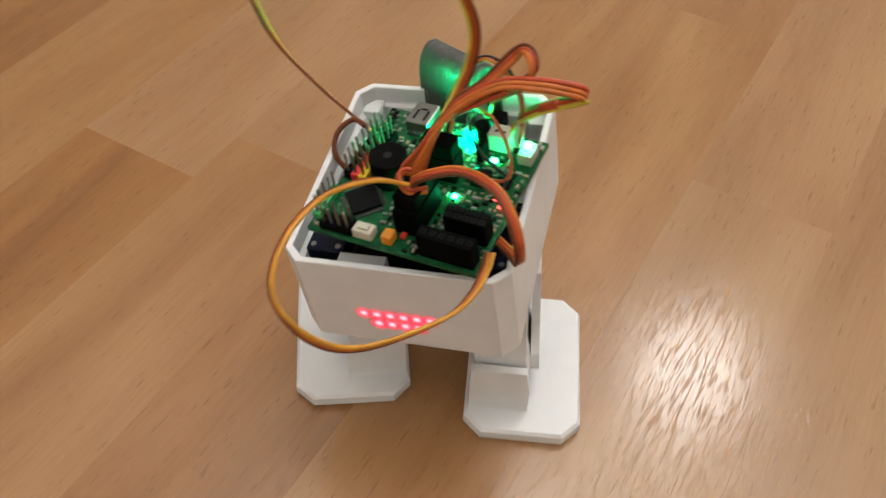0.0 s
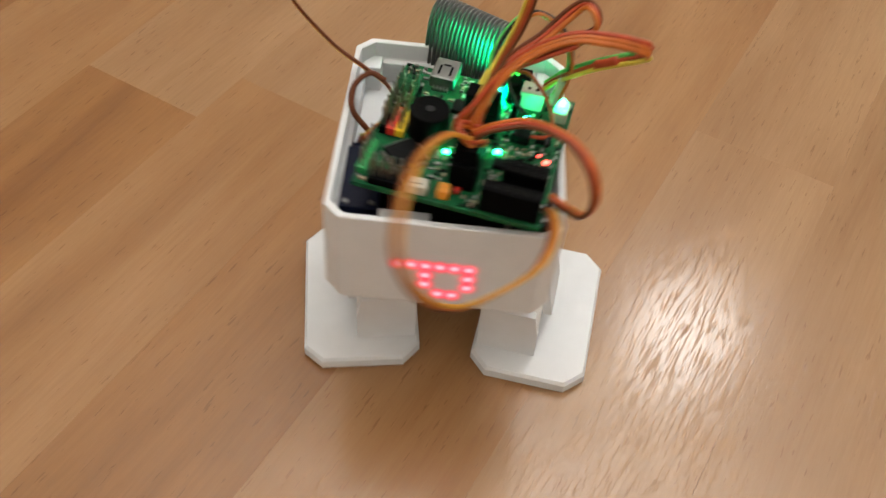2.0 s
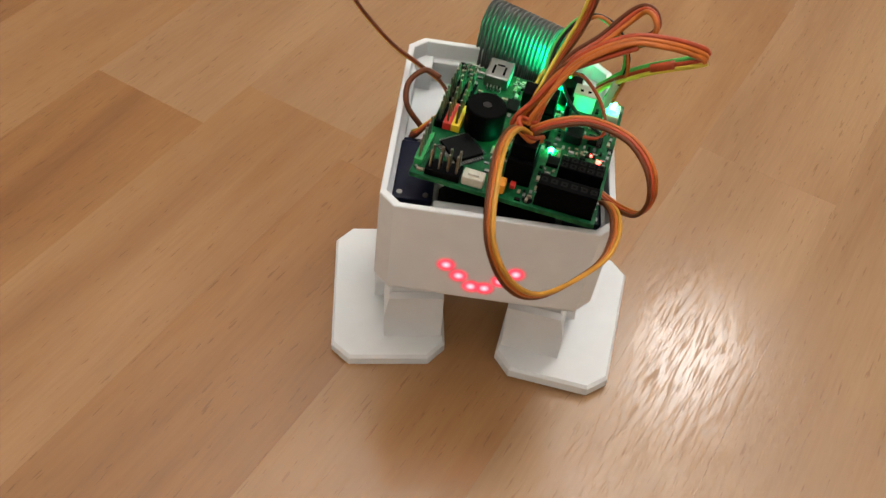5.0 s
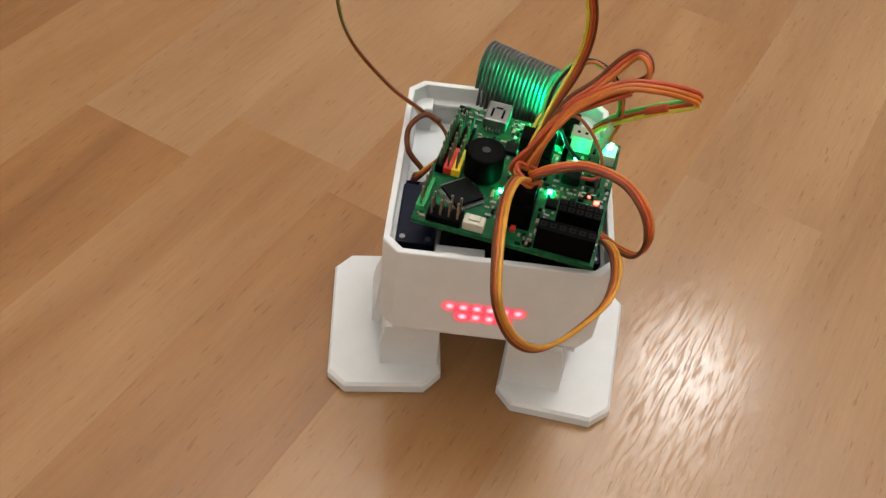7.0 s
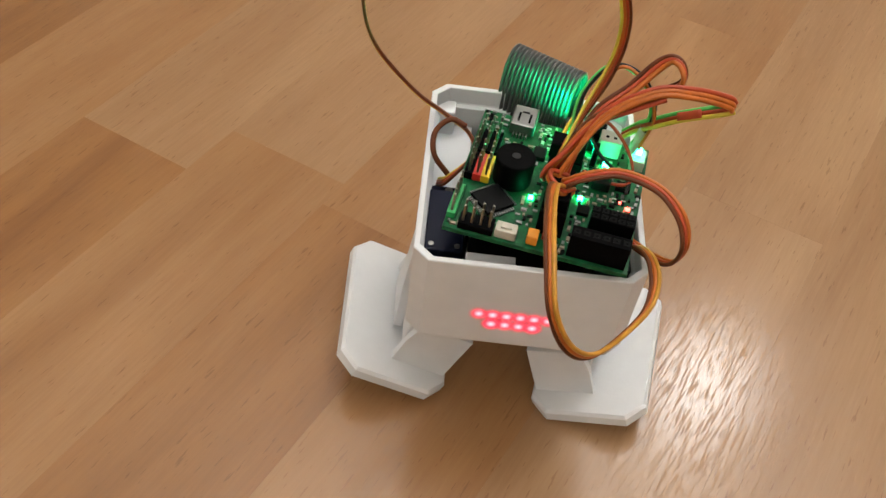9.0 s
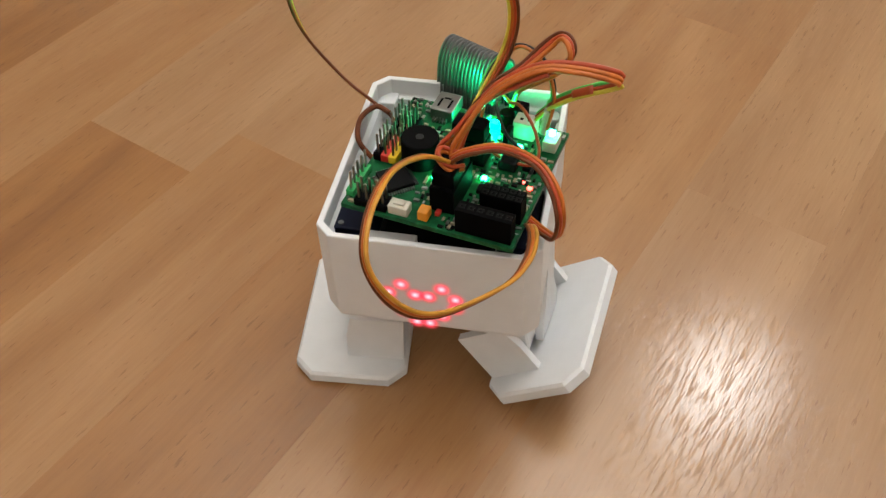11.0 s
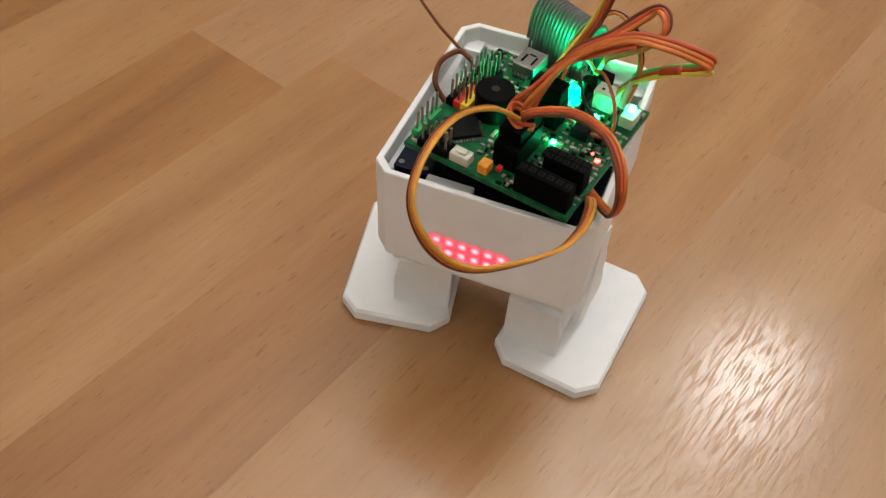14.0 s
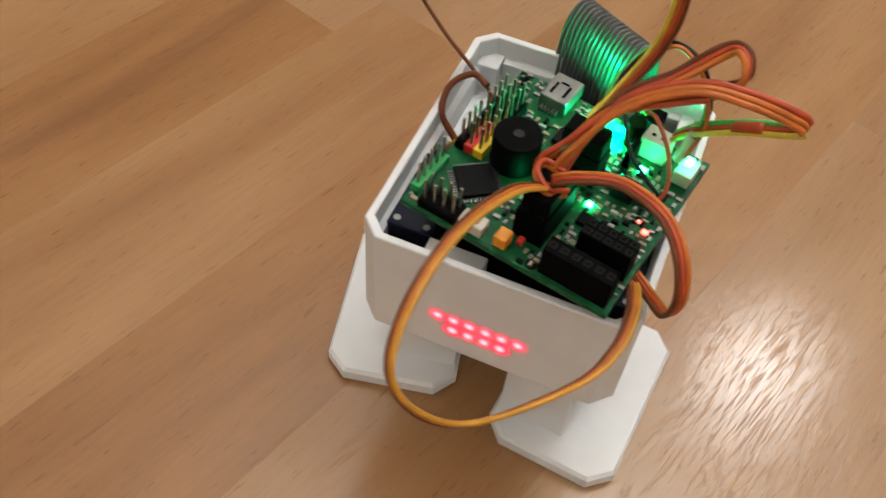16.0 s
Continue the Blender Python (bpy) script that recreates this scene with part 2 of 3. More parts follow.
def wire_mesh(path, r, shift=0.0, sides=None, n=8):
    """A round wire along a path, moved sideways by shift; sides are the side directions along it."""
    bm = bmesh.new()
    rings = []
    for i, c in enumerate(path):
        t = (path[min(i + 1, len(path) - 1)] - path[max(i - 1, 0)]).normalized()
        s = sides[i] if sides else Vector((0, 0, 1))
        s = (s - t * s.dot(t))
        s = s.normalized() if s.length > 1e-4 else t.orthogonal().normalized()
        u = t.cross(s)
        c = c + s * shift
        rings.append([tuple(c + s * r * math.cos(a) + u * r * math.sin(a)) for a in (2 * math.pi * k / n for k in range(n))])
    loft(bm, rings, True, True)
    bmesh.ops.recalc_face_normals(bm, faces=bm.faces[:])
    return bm


def flat_cable(name, points, side_points, mats, parent, label, r=0.62, steps=10):
    """Three moulded wires side by side; the first is the part, the others hang under it."""
    path = spline(points, steps)
    sides = spline(side_points, steps)
    first = None
    n = len(mats)
    for i, m in enumerate(mats):
        bm = wire_mesh(path, r, (i - (n - 1) / 2) * r * 1.72, sides)
        if first is None:
            first = part(name, bm, m, parent, label, smooth=True)
        else:
            part("wire", bm, m, first, smooth=True)
    return first


# ---- the room ----
ANGLE = math.radians(59.5)
U, N = Vector((math.cos(ANGLE), math.sin(ANGLE), 0)), Vector((math.sin(ANGLE), -math.cos(ANGLE), 0))
STRIP = 0.0622


def plank_mesh(length, width=STRIP - 0.00002, e=0.00003):
    bm = bmesh.new()
    a, b = length / 2 - 0.00001, width / 2
    low = [bm.verts.new((x, y, -0.004)) for x, y in ((-a, -b), (a, -b), (a, b), (-a, b))]
    mid = [bm.verts.new((x, y, -e)) for x, y in ((-a, -b), (a, -b), (a, b), (-a, b))]
    top = [bm.verts.new((x, y, 0)) for x, y in ((-a + e, -b + e), (a - e, -b + e), (a - e, b - e), (-a + e, b - e))]
    for p, q in ((low, mid), (mid, top)):
        for i in range(4):
            bm.faces.new((p[i], p[(i + 1) % 4], q[(i + 1) % 4], q[i]))
    bm.faces.new(top)
    return bm


def room():
    bm = bmesh.new()
    bmesh.ops.create_cube(bm, size=1.0, matrix=Matrix.Translation((0.2, 0.6, -0.054)) @ Matrix.Diagonal((5.2, 5.2, 0.1, 1)))
    fl = part("floor", bm, WOOD_REST)
    tagged(fl, "lacquered beech strip parquet floor laid diagonally", "floor", kind="structure")
    # walls and ceiling are unseen; their pale paint bounces the added fill
    for name, x, y, sx, sy in (("wall_north", 0.2, 3.05, 5.2, 0.1), ("wall_south", 0.2, -1.85, 5.2, 0.1), ("wall_east", 2.65, 0.6, 0.1, 4.8), ("wall_west", -2.25, 0.6, 0.1, 4.8)):
        bm = bmesh.new()
        bmesh.ops.create_cube(bm, size=1.0, matrix=Matrix.Translation((x, y, 1.2)) @ Matrix.Diagonal((sx, sy, 2.4, 1)))
        tagged(part(name, bm, WALL_PAINT), "plain warm white painted room wall", "wall", kind="structure")
    bm = bmesh.new()
    bmesh.ops.create_cube(bm, size=1.0, matrix=Matrix.Translation((0.2, 0.6, 2.45)) @ Matrix.Diagonal((5.2, 5.2, 0.1, 1)))
    tagged(part("ceiling", bm, CEILING_PAINT), "plain white painted ceiling", "ceiling", kind="structure")
    # unseen lamp: direction follows the floor highlight, pendant form and height are assumed
    lamp = new("pendant_lamp")
    lamp.location = (LAMP.x, LAMP.y, 2.4)
    tagged(lamp, "lit pendant lamp with a round warm white glass shade", "lamp")
    low = (LAMP.z - 2.4) * 1000
    part("canopy", rod(0, 0, -30, 0, 50, 32, 3.0), STEEL, lamp)
    part("cord", rod(0, 0, low + 62, -30, 3, 10), BLACK, lamp)
    bm = bmesh.new()
    turn = [2 * math.pi * k / 40 for k in range(40)]
    loft(bm, [[(r * math.cos(a), r * math.sin(a), low + z) for a in turn] for r, z in ((80, -60), (98, -58), (108, -40), (110, 0), (108, 40), (98, 58), (80, 60))], True, True)
    part("shade", bm, LAMP_GLASS, lamp, "glowing frosted glass shade", smooth=True)
    return fl


floor = room()


# ---- the robot: an open printed box on two legs, frame at the middle of its rim ----
robot = new("walking_robot")
tagged(robot, "white printed walking robot with loose wires and red light mouth", "robot")
HALF_W, HALF_D, CUT, TALL, WALL = 34.0, 39.5, 4.6, 37.8, 2.0


def shell():
    bm = bmesh.new()
    out = lambda g, z: [(x, y, z) for x, y in octagon(HALF_W + g, HALF_D + g, CUT + g * 0.41)]
    inn = lambda g, z: [(x, y, z) for x, y in octagon(HALF_W - WALL + g, HALF_D - WALL + g, CUT - 0.6 + g * 0.41)]
    rings = [out(-2.6, -TALL), out(-0.8, -TALL + 0.9), out(0, -TALL + 2.8), out(0, -0.35), out(-0.3, 0), inn(0.3, 0), inn(0, -0.3), inn(0, -6.0), inn(-1.4, -7.4), inn(-1.4, -TALL + 2.4)]
    loft(bm, rings, True, True)
    bmesh.ops.recalc_face_normals(bm, faces=bm.faces[:])
    return part("body", bm, WHITE, robot, "white printed plastic box with cut corners")


body = shell()
# thin shelf and a wire slot in the side wall, seam down the front
part("corner_post", block(-31.4, -25.5, 31.0, 37.4, -30, -5.5, 0.4), WHITE, body)
part("corner_post", block(25.5, 31.4, 31.0, 37.4, -30, -5.5, 0.4), WHITE, body)
part("shelf", block(-25.4, 25.4, 35.0, 37.0, -8.0, -6.2, 0.3), WHITE, body)

# added white plate that brightens the inner left wall, no known part
part("bounce_plate", block(-31.2, -19.0, 2.0, 36.0, -17.0, -15.0, 0.3), WHITE, body)

# servos and battery under the board
for x0, x1, y0, y1 in ((-31.0, -19.2, -29.5, -4.5), (19.5, 31.0, -29.5, -4.5)):
    s = part("servo_motor", block(x0, x1, y0, y1, -32, -6.5, 0.5), NAVY, robot, "dark blue plastic servo motor")
    part("flange", block(x0 + 0.3, x1 - 0.3, y1 + 0.1, y1 + 4.6, -12, -9.6, 0.3), NAVY, s)
    part("screw", rod((x0 + x1) / 2, y1 + 2.4, -9.6, -8.8, 1.3, 12), STEEL, s)
    for k in range(2):
        part("screw", rod(x0 + 2 if k else x1 - 2, y0 + 2, -6.5, -6.1, 0.9, 10), STEEL, s)
# black here paints the deep shade below the board's front edge
batt = part("battery_pack", block(-17.5, 18, -31, 26, -30, -7.5, 2.0), BLACK_MATT, robot, "battery holder under the board, blackened to stand for the shade there")
part("tape", block(-17.8, 18.3, -22, -17, -30.3, -7.2, 2.0), CREAM, batt)
part("support", block(-18.6, -4.0, -36.8, -31.5, -14, -3.6, 0.3), WHITE, robot, "white spacer behind the front wall")

# ---- the circuit board ----
board = part("circuit_board", block(-26.75, 26.75, -27.5, 27.0, -0.8, 0.8, 0.12), PCB_GREEN, robot, "green circuit board crowded with parts", mm(4.9, -9.7, 5.0, -0.8, 0.6, -10.9))


def on_board(name, bm, mat, label="", smooth=False):
    return part(name, bm, mat, board, label, smooth=smooth)


def pin_header(x0, y0, nx, ny, base, tall, pitch=2.54, body_mat=BLACK, lean=0.0):
    """A pin strip: plastic base and square pins, one mesh for each."""
    w = pitch / 2
    on_board("pin_base", block(x0 - w, x0 + (nx - 1) * pitch + w, y0 - w, y0 + (ny - 1) * pitch + w, 0.8, 0.8 + base, 0.2), body_mat)
    first = None
    for i in range(nx):
        for j in range(ny):
            if first is None:
                bm = block(-0.32, 0.32, -0.32, 0.32, 0, tall - base, 0.1)
                first = on_board("pin", bm, PIN)
                ob = first
            else:
                ob = new("pin", first.data)
                ob.parent = board
            ob.matrix_basis = mm(x0 + i * pitch, y0 + j * pitch, 0.8 + base, random.uniform(-2, 2), lean + random.uniform(-2, 2), 0)


def socket(x0, x1, y0, y1, tall, nx, ny):
    """A female header block with its square holes."""
    on_board("socket", block(x0, x1, y0, y1, 0.8, tall, 0.15), BLACK, "black female pin socket")
    for i in range(nx):
        for j in range(ny):
            cx, cy = x0 + (i + 0.5) * (x1 - x0) / nx, y0 + (j + 0.5) * (y1 - y0) / ny
            bm = bmesh.new()
            k, h = 0.95, 0.38
            o = [(cx - k, cy - k, tall + 0.02), (cx + k, cy - k, tall + 0.02), (cx + k, cy + k, tall + 0.02), (cx - k, cy + k, tall + 0.02)]
            u = [(x, y, tall + 0.12) for x, y, z in o]
            v = [(cx + (x - cx) * h, cy + (y - cy) * h, tall + 0.12) for x, y, z in o]
            w = [(x, y, tall + 0.03) for x, y, z in v]
            loft(bm, [o, u, v, w])
            on_board("contact", bm, DULL)


# back-left servo pins: black, red and yellow bases, three deep
for k, m in enumerate((BLACK, RED, YELLOW)):
    pin_header(-24.6 + k * 2.54, -5.2, 1, 4, 2.6, 9.5, body_mat=m)
pin_header(-24.6, 6.0, 3, 4, 2.6, 9.5, body_mat=BLACK)
pin_header(-25.4, -22.6, 1, 5, 2.2, 8.6, body_mat=GREEN_P)
pin_header(-21.4, -25.6, 4, 2, 2.4, 8.6)
# processor
CHIP_AT = mm(-15.4, -13.2, 0, 0, 0, 45)
chip = on_board("processor_chip", block(-4.6, 4.6, -4.6, 4.6, 1.3, 2.5, 0.15), CHIP, "flat square black chip")
chip.matrix_basis = CHIP_AT
leg_mesh = None
for side in range(4):
    for k in range(11):
        spot = CHIP_AT @ pose(0, 0, 0, 0, 0, 90 * side) @ mm(-3.9 + k * 0.78, -5.2, 0)
        if leg_mesh is None:
            leg_mesh = on_board("chip_leg", block(-0.17, 0.17, -0.7, 0.7, 0.8, 1.5), STEEL)
            leg_mesh.matrix_basis = spot
        else:
            ob = new("chip_leg", leg_mesh.data)
            ob.parent = board
            ob.matrix_basis = spot
# buzzer
bz = on_board("buzzer", rod(-12, -1.6, 0.8, 10.2, 5.9, 40, 0.5), BLACK_MATT, "round black buzzer", True)
part("sound_hole", rod(-12, -1.6, 10.2, 10.28, 1.3, 16), W_BLACK, bz)
for p in bz.data.polygons:
    p.use_smooth = abs(p.normal.z) < 0.3
# mini usb socket at the back edge
usb = on_board("usb_socket", block(-17.4, -9.6, 18.6, 28.4, 0.8, 4.9, 0.5), STEEL, "metal usb socket")
part("spring", block(-15.6, -14.9, 20.4, 24.6, 4.9, 5.05), BLACK, usb)
part("spring", block(-12.1, -11.4, 20.4, 24.6, 4.9, 5.05), BLACK, usb)
part("spring", block(-14.6, -12.4, 24.8, 25.4, 4.9, 5.05), BLACK, usb)
for k in range(5):
    part("contact", block(-16.1 + k * 1.05, -15.6 + k * 1.05, 16.9, 18.6, 0.8, 1.9), STEEL, usb)
# push button, orange part, tall socket and plug in the middle, two sockets at the front right
btn = on_board("push_button", block(-12.0, -5.8, -26.6, -22.6, 0.8, 4.0, 0.4), CREAM, "small cream push button")
part("cap", block(-10.6, -7.2, -25.6, -23.6, 4.0, 4.7, 0.25), CREAM, btn)
on_board("tantalum_capacitor", block(-2.9, 0.3, -26.2, -22.4, 0.8, 4.2, 0.4), ORANGE_P, "orange capacitor")
on_board("tantalum_capacitor", block(1.2, 2.8, -22.8, -20.8, 0.8, 2.2, 0.25), RED)
socket(-1.2, 6.4, -20.6, -5.4, 9.4, 2, 5)
socket(8.9, 25.6, -26.4, -22.0, 9.2, 6, 1)
socket(13.0, 25.6, -17.6, -12.4, 9.2, 5, 2)
socket(-2.8, 7.2, 2.0, 8.6, 9.4, 4, 2)
plug = on_board("cable_plug", block(-0.8, 6.0, -19.6, -6.2, 9.5, 14.6, 0.4), BLACK, "black servo plug")
on_board("cable_plug", block(-3.2, 7.0, 2.2, 8.2, 9.5, 15.0, 0.4), BLACK, "black servo plug")
# mounting holes with bare rings
for x, y in ((7.1, -25.4), (-24.4, 24.2), (23.5, 24.4)):
    on_board("mounting_hole", rod(x, y, 0.8, 0.86, 1.5, 20), BLACK)
# power side: white connector, capacitors, chips
jst = on_board("white_connector", block(10.6, 17.6, 18.6, 24.0, 0.8, 7.2, 0.3), CREAM, "white power connector")
for k in range(2):
    part("slot", block(12.3 + k * 2.4, 13.3 + k * 2.4, 20.3, 21.3, 7.2, 7.3), BLACK, jst)
on_board("black_connector", block(6.6, 12.0, 26.0, 31.6, 0.8, 5.6, 0.4), BLACK)
on_board("capacitor", rod(7.8, 21.6, 0.8, 8.0, 2.4, 24, 0.3), BLACK_MATT, smooth=False)
on_board("white_connector", block(21.2, 25.6, 15.6, 22.0, 0.8, 4.6, 0.3), CREAM, "white connector glowing beside a green light")
on_board("coil", block(11.4, 17.0, 2.6, 8.0, 0.8, 4.2, 0.6), CHIP)
on_board("regulator_chip", block(18.6, 23.0, 4.6, 8.0, 0.8, 2.4, 0.2), CHIP)
on_board("regulator_chip", block(-8.0, -4.0, 9.0, 14.0, 0.8, 2.4, 0.2), CHIP)
on_board("regulator_chip", block(9.0, 12.6, -9.6, -6.0, 0.8, 2.2, 0.2), CHIP)
# small soldered parts, scattered between the large ones
taken = [(-27, -19, -24, 16), (-22, -8.5, -21, -7), (-18.5, -5, -7.5, 6), (-18, -9, 16, 29), (-12.5, 3.2, -27, -20.2), (-1.6, 6.8, -21, -5), (8.5, 26, -27, -21.6), (12.6, 26, -18, -12), (-3.2, 7.6, 1.6, 9), (10, 18, 18, 25), (2, 10.5, 17.5, 24), (20, 27, 13, 23), (11, 17.4, 2.2, 8.4), (18, 23.4, 4.2, 8.4), (-8.4, -3.6, 8.6, 14.4), (8.6, 13, -10, -5.6)]
rnd = random.Random(7)
count = 0
while count < 250:
    x, y = rnd.uniform(-25.8, 25.8), rnd.uniform(-26.4, 26.0)
    if any(a - 0.9 < x < b + 0.9 and c - 0.9 < y < e + 0.9 for a, b, c, e in taken):
        continue
    l, w = rnd.choice(((0.7, 0.4), (0.85, 0.45), (0.5, 0.32)))
    if rnd.random() < 0.5:
        l, w = w, l
    taken.append((x - l, x + l, y - w, y + w))
    m = rnd.choice((BEIGE, TAPE, STEEL, CHIP, BEIGE, STEEL, CHIP))
    h = rnd.uniform(0.3, 0.8)
    on_board("chip_resistor", block(x - l, x + l, y - w, y + w, 0.8, 0.8 + h), m)
    count += 1
# printed marks: frames round the parts and plain bars for the lettering
for x0, x1, y0, y1 in ((-22.8, -8.0, -21.2, -20.9), (8.4, 26.2, -21.4, -21.1), (-8.6, -3.4, 15.0, 15.3), (11.0, 17.6, 9.0, 9.3), (-4.0, 8.0, 9.6, 9.9), (9.6, 12.0, -15.0, -14.5), (-8.0, -4.0, 22.0, 22.6), (-8.0, -5.2, 24.0, 24.6), (18.4, 22.6, 1.0, 1.5), (18.4, 21.4, -0.6, -0.1)):
    on_board("printed_mark", block(x0, x1, y0, y1, 0.8, 0.84), SILK)
# lights on the board
on_board("green_light", block(2.6, 5.0, 20.6, 22.8, 0.8, 2.8, 0.3), LED_GREEN, "bright green light")
# added block that keeps the bright green light off the white connector
on_board("light_shield", block(9.4, 11.2, 12.6, 18.2, 0.8, 6.2, 0.3), BLACK)
on_board("green_light", block(13.4, 15.4, 13.4, 15.0, 0.8, 2.0, 0.2), LED_GREEN_SMALL, "small green light")
on_board("green_light", block(22.2, 24.2, 18.4, 20.6, 4.7, 6.4, 0.4), LED_GREEN_SMALL, "green light on a connector")
on_board("green_light", block(-5.6, -4.2, -8.6, -7.2, 0.8, 1.8, 0.2), LED_GREEN_SMALL, "small green light")
on_board("green_light", block(8.4, 10.0, -3.6, -2.2, 0.8, 1.8, 0.2), LED_GREEN_SMALL, "small green light")
on_board("red_light", block(22.6, 24.2, -3.0, -1.8, 0.8, 1.7, 0.2), LED_RED, "red indicator light")
on_board("red_light", block(20.4, 21.2, -0.4, 0.2, 0.8, 1.3, 0.1), LED_RED)


# ---- the grey ribbon cable, folded over behind the board ----
def ribbon():
    bm = bmesh.new()
    a, b = Vector((-10.8, 41.2, 0)), Vector((11.6, 26.8, 0))
    wide = (b - a).normalized()
    ahead = Vector((-wide.y, wide.x, 0)) * -1
    prof = spline([(5.0, 0, -24), (2.4, 0, -6), (1.4, 0, 6), (0.2, 0, 13), (-3.2, 0, 17.0), (-7.0, 0, 14.5), (-8.6, 0, 4), (-9.2, 0, -16)], 8)
    wires, length = 17, (b - a).length
    rows = []
    for p in prof:
        i = prof.index(p)
        q = prof[min(i + 1, len(prof) - 1)] - prof[max(i - 1, 0)]
        nrm = Vector((q.z, 0, -q.x)).normalized()
        ring = []
        for k in range(wires * 5 + 1):
            f = k / (wires * 5)
            lift = 1.3 * abs(math.sin(math.pi * f * wires)) ** 0.6
            pos = a.lerp(b, f) + ahead * (p.x + nrm.x * lift) + Vector((0, 0, p.z - 2.6 + 2.0 * f + nrm.z * lift))
            ring.append(bm.verts.new(pos * MM))
        rows.append(ring)
    for r, s in zip(rows, rows[1:]):
        for k in range(len(r) - 1):
            bm.faces.new((r[k], r[k + 1], s[k + 1], s[k]))
    bmesh.ops.recalc_face_normals(bm, faces=bm.faces[:])
    ob = part("ribbon_cable", bm, GREY_RIB, robot, "flat grey ribbon cable folded over", smooth=True)
    so = ob.modifiers.new("thick", "SOLIDIFY")
    so.thickness = 0.0006
    return ob


ribbon()

# ---- wires ----
front_loop = flat_cable("servo_cable", [(6, -20, 16.5), (4.5, -25.5, 21.5), (0.5, -36, 32), (-3, -55, 43), (-4, -73, 45.5), (-2.5, -83.5, 39.5), (4, -84, 27), (13, -77.5, 18), (26.5, -61, 12.5), (31, -50.5, 11.5), (31.5, -41.5, 11), (30, -34, 8), (28, -28, 2)],
                        [(1, 0, 0), (1, -0.1, 0), (1, -0.2, 0.1), (0.9, 0.0, 0.5), (0.7, -0.4, 0.6), (0.65, -0.4, 0.6), (0.45, 0.0, 0.9), (0.35, -0.2, 0.9), (0.45, -0.3, 0.8), (0.7, -0.4, 0.5), (0.9, -0.3, 0.2), (1, 0, 0), (1, 0, 0)], (W_BROWN, W_ORANGE, W_AMBER), robot, "flat servo cable in brown, red and orange, looped out in front")
flat_cable("servo_cable", [(7, -20, 17), (6, -25, 22), (11, -25.5, 26), (20, -25, 28), (30, -30, 28.5), (36, -37, 26), (38.5, -41, 19), (37.5, -39, 10), (34, -32, 4), (28, -26, 3)],
           [(0, 1, 0), (-0.3, 1, 0), (0, 1, 0.3), (0.2, 1, 0.3), (0.5, 0.8, 0.2), (0.5, 0.6, 0.5), (0.7, 0.6, 0.3), (0.7, 0.7, 0), (0.6, 0.8, 0), (0.3, 1, 0)], (W_BROWN, W_RED, W_ORANGE), robot, "flat servo cable curled over the side")
flat_cable("servo_cable", [(6.3, -18, 15.5), (5.5, -19.5, 19), (8.5, -15.5, 26), (15, -10, 35.5), (27, -7, 42.5), (38, -6, 43), (48, -5, 40.8), (50.3, -4.6, 39.0)],
           [(1, 0.2, 0), (0.9, 0.5, 0), (0.5, 1, 0.1), (0, 1, 0.3), (0, 1, 0.2), (0, 0.9, 0.5), (0, 0.7, 0.8), (0, 0.7, 0.8)], (W_ORANGE, W_ORANGE, W_RED), robot, "flat servo cable running up and over the side", 0.78)
# lower run of the folded cable; its green and yellow paint the led light
flat_cable("cable_return", [(50.4, -4.4, 38.6), (48, -4, 37.0), (38, -1, 30.5), (31, 3, 23), (29, 8, 17), (26, 10, 12)],
           [(0, 0.6, 0.9), (0, 0.7, 0.8), (-0.2, 1, 0.5), (-0.2, 1, 0.4), (0, 1, 0), (0, 1, 0)], (W_YELLOW, W_RED, W_GREEN), robot, "flat cable folded back, green led light put into its wire colours", 0.7)
part("heat_shrink", wire_mesh(spline([(43, -2.8, 34.0), (40, -1.8, 31.8), (37.5, -0.8, 30.0)], 4), 1.55), W_RED, robot, "red sleeve on the cable", smooth=True)
flat_cable("servo_cable", [(4.2, -15.5, 15.5), (4, -16, 19.5), (8.5, -12, 26), (14, -5, 32.5), (22, 1, 36.5), (29, 6, 42), (32.5, 5.5, 45), (35, 3, 44.6), (35.6, 0.6, 41.5), (32, 2, 36), (26, 8, 28), (20, 16, 18), (17, 20, 8)],
           [(1, 0.2, 0), (0.9, 0.5, 0), (0.5, 1, 0.2), (0, 1, 0.3), (0, 1, 0.3), (-0.3, 0.9, 0.5), (0, 1, 0), (0.2, 1, 0), (0.3, 1, 0), (0, 1, 0.4), (-0.3, 1, 0.3), (0, 1, 0), (0, 1, 0)], (W_ORANGE, W_RED, W_BROWN), robot, "flat servo cable with a small curl", 0.76)
flat_cable("servo_cable", [(2.2, -16.5, 15), (1.6, -17.5, 18.5), (5.5, -14, 24), (12, -9, 31.5), (22, -8, 38), (30, -7, 42)],
           [(1, 0.3, 0), (0.9, 0.5, 0), (0.5, 1, 0.2), (0.2, 1, 0.3), (0, 1, 0.3), (0, 1, 0.3)], (W_RED, W_ORANGE, W_BROWN), robot, "flat servo cable lying in the bundle", 0.78)
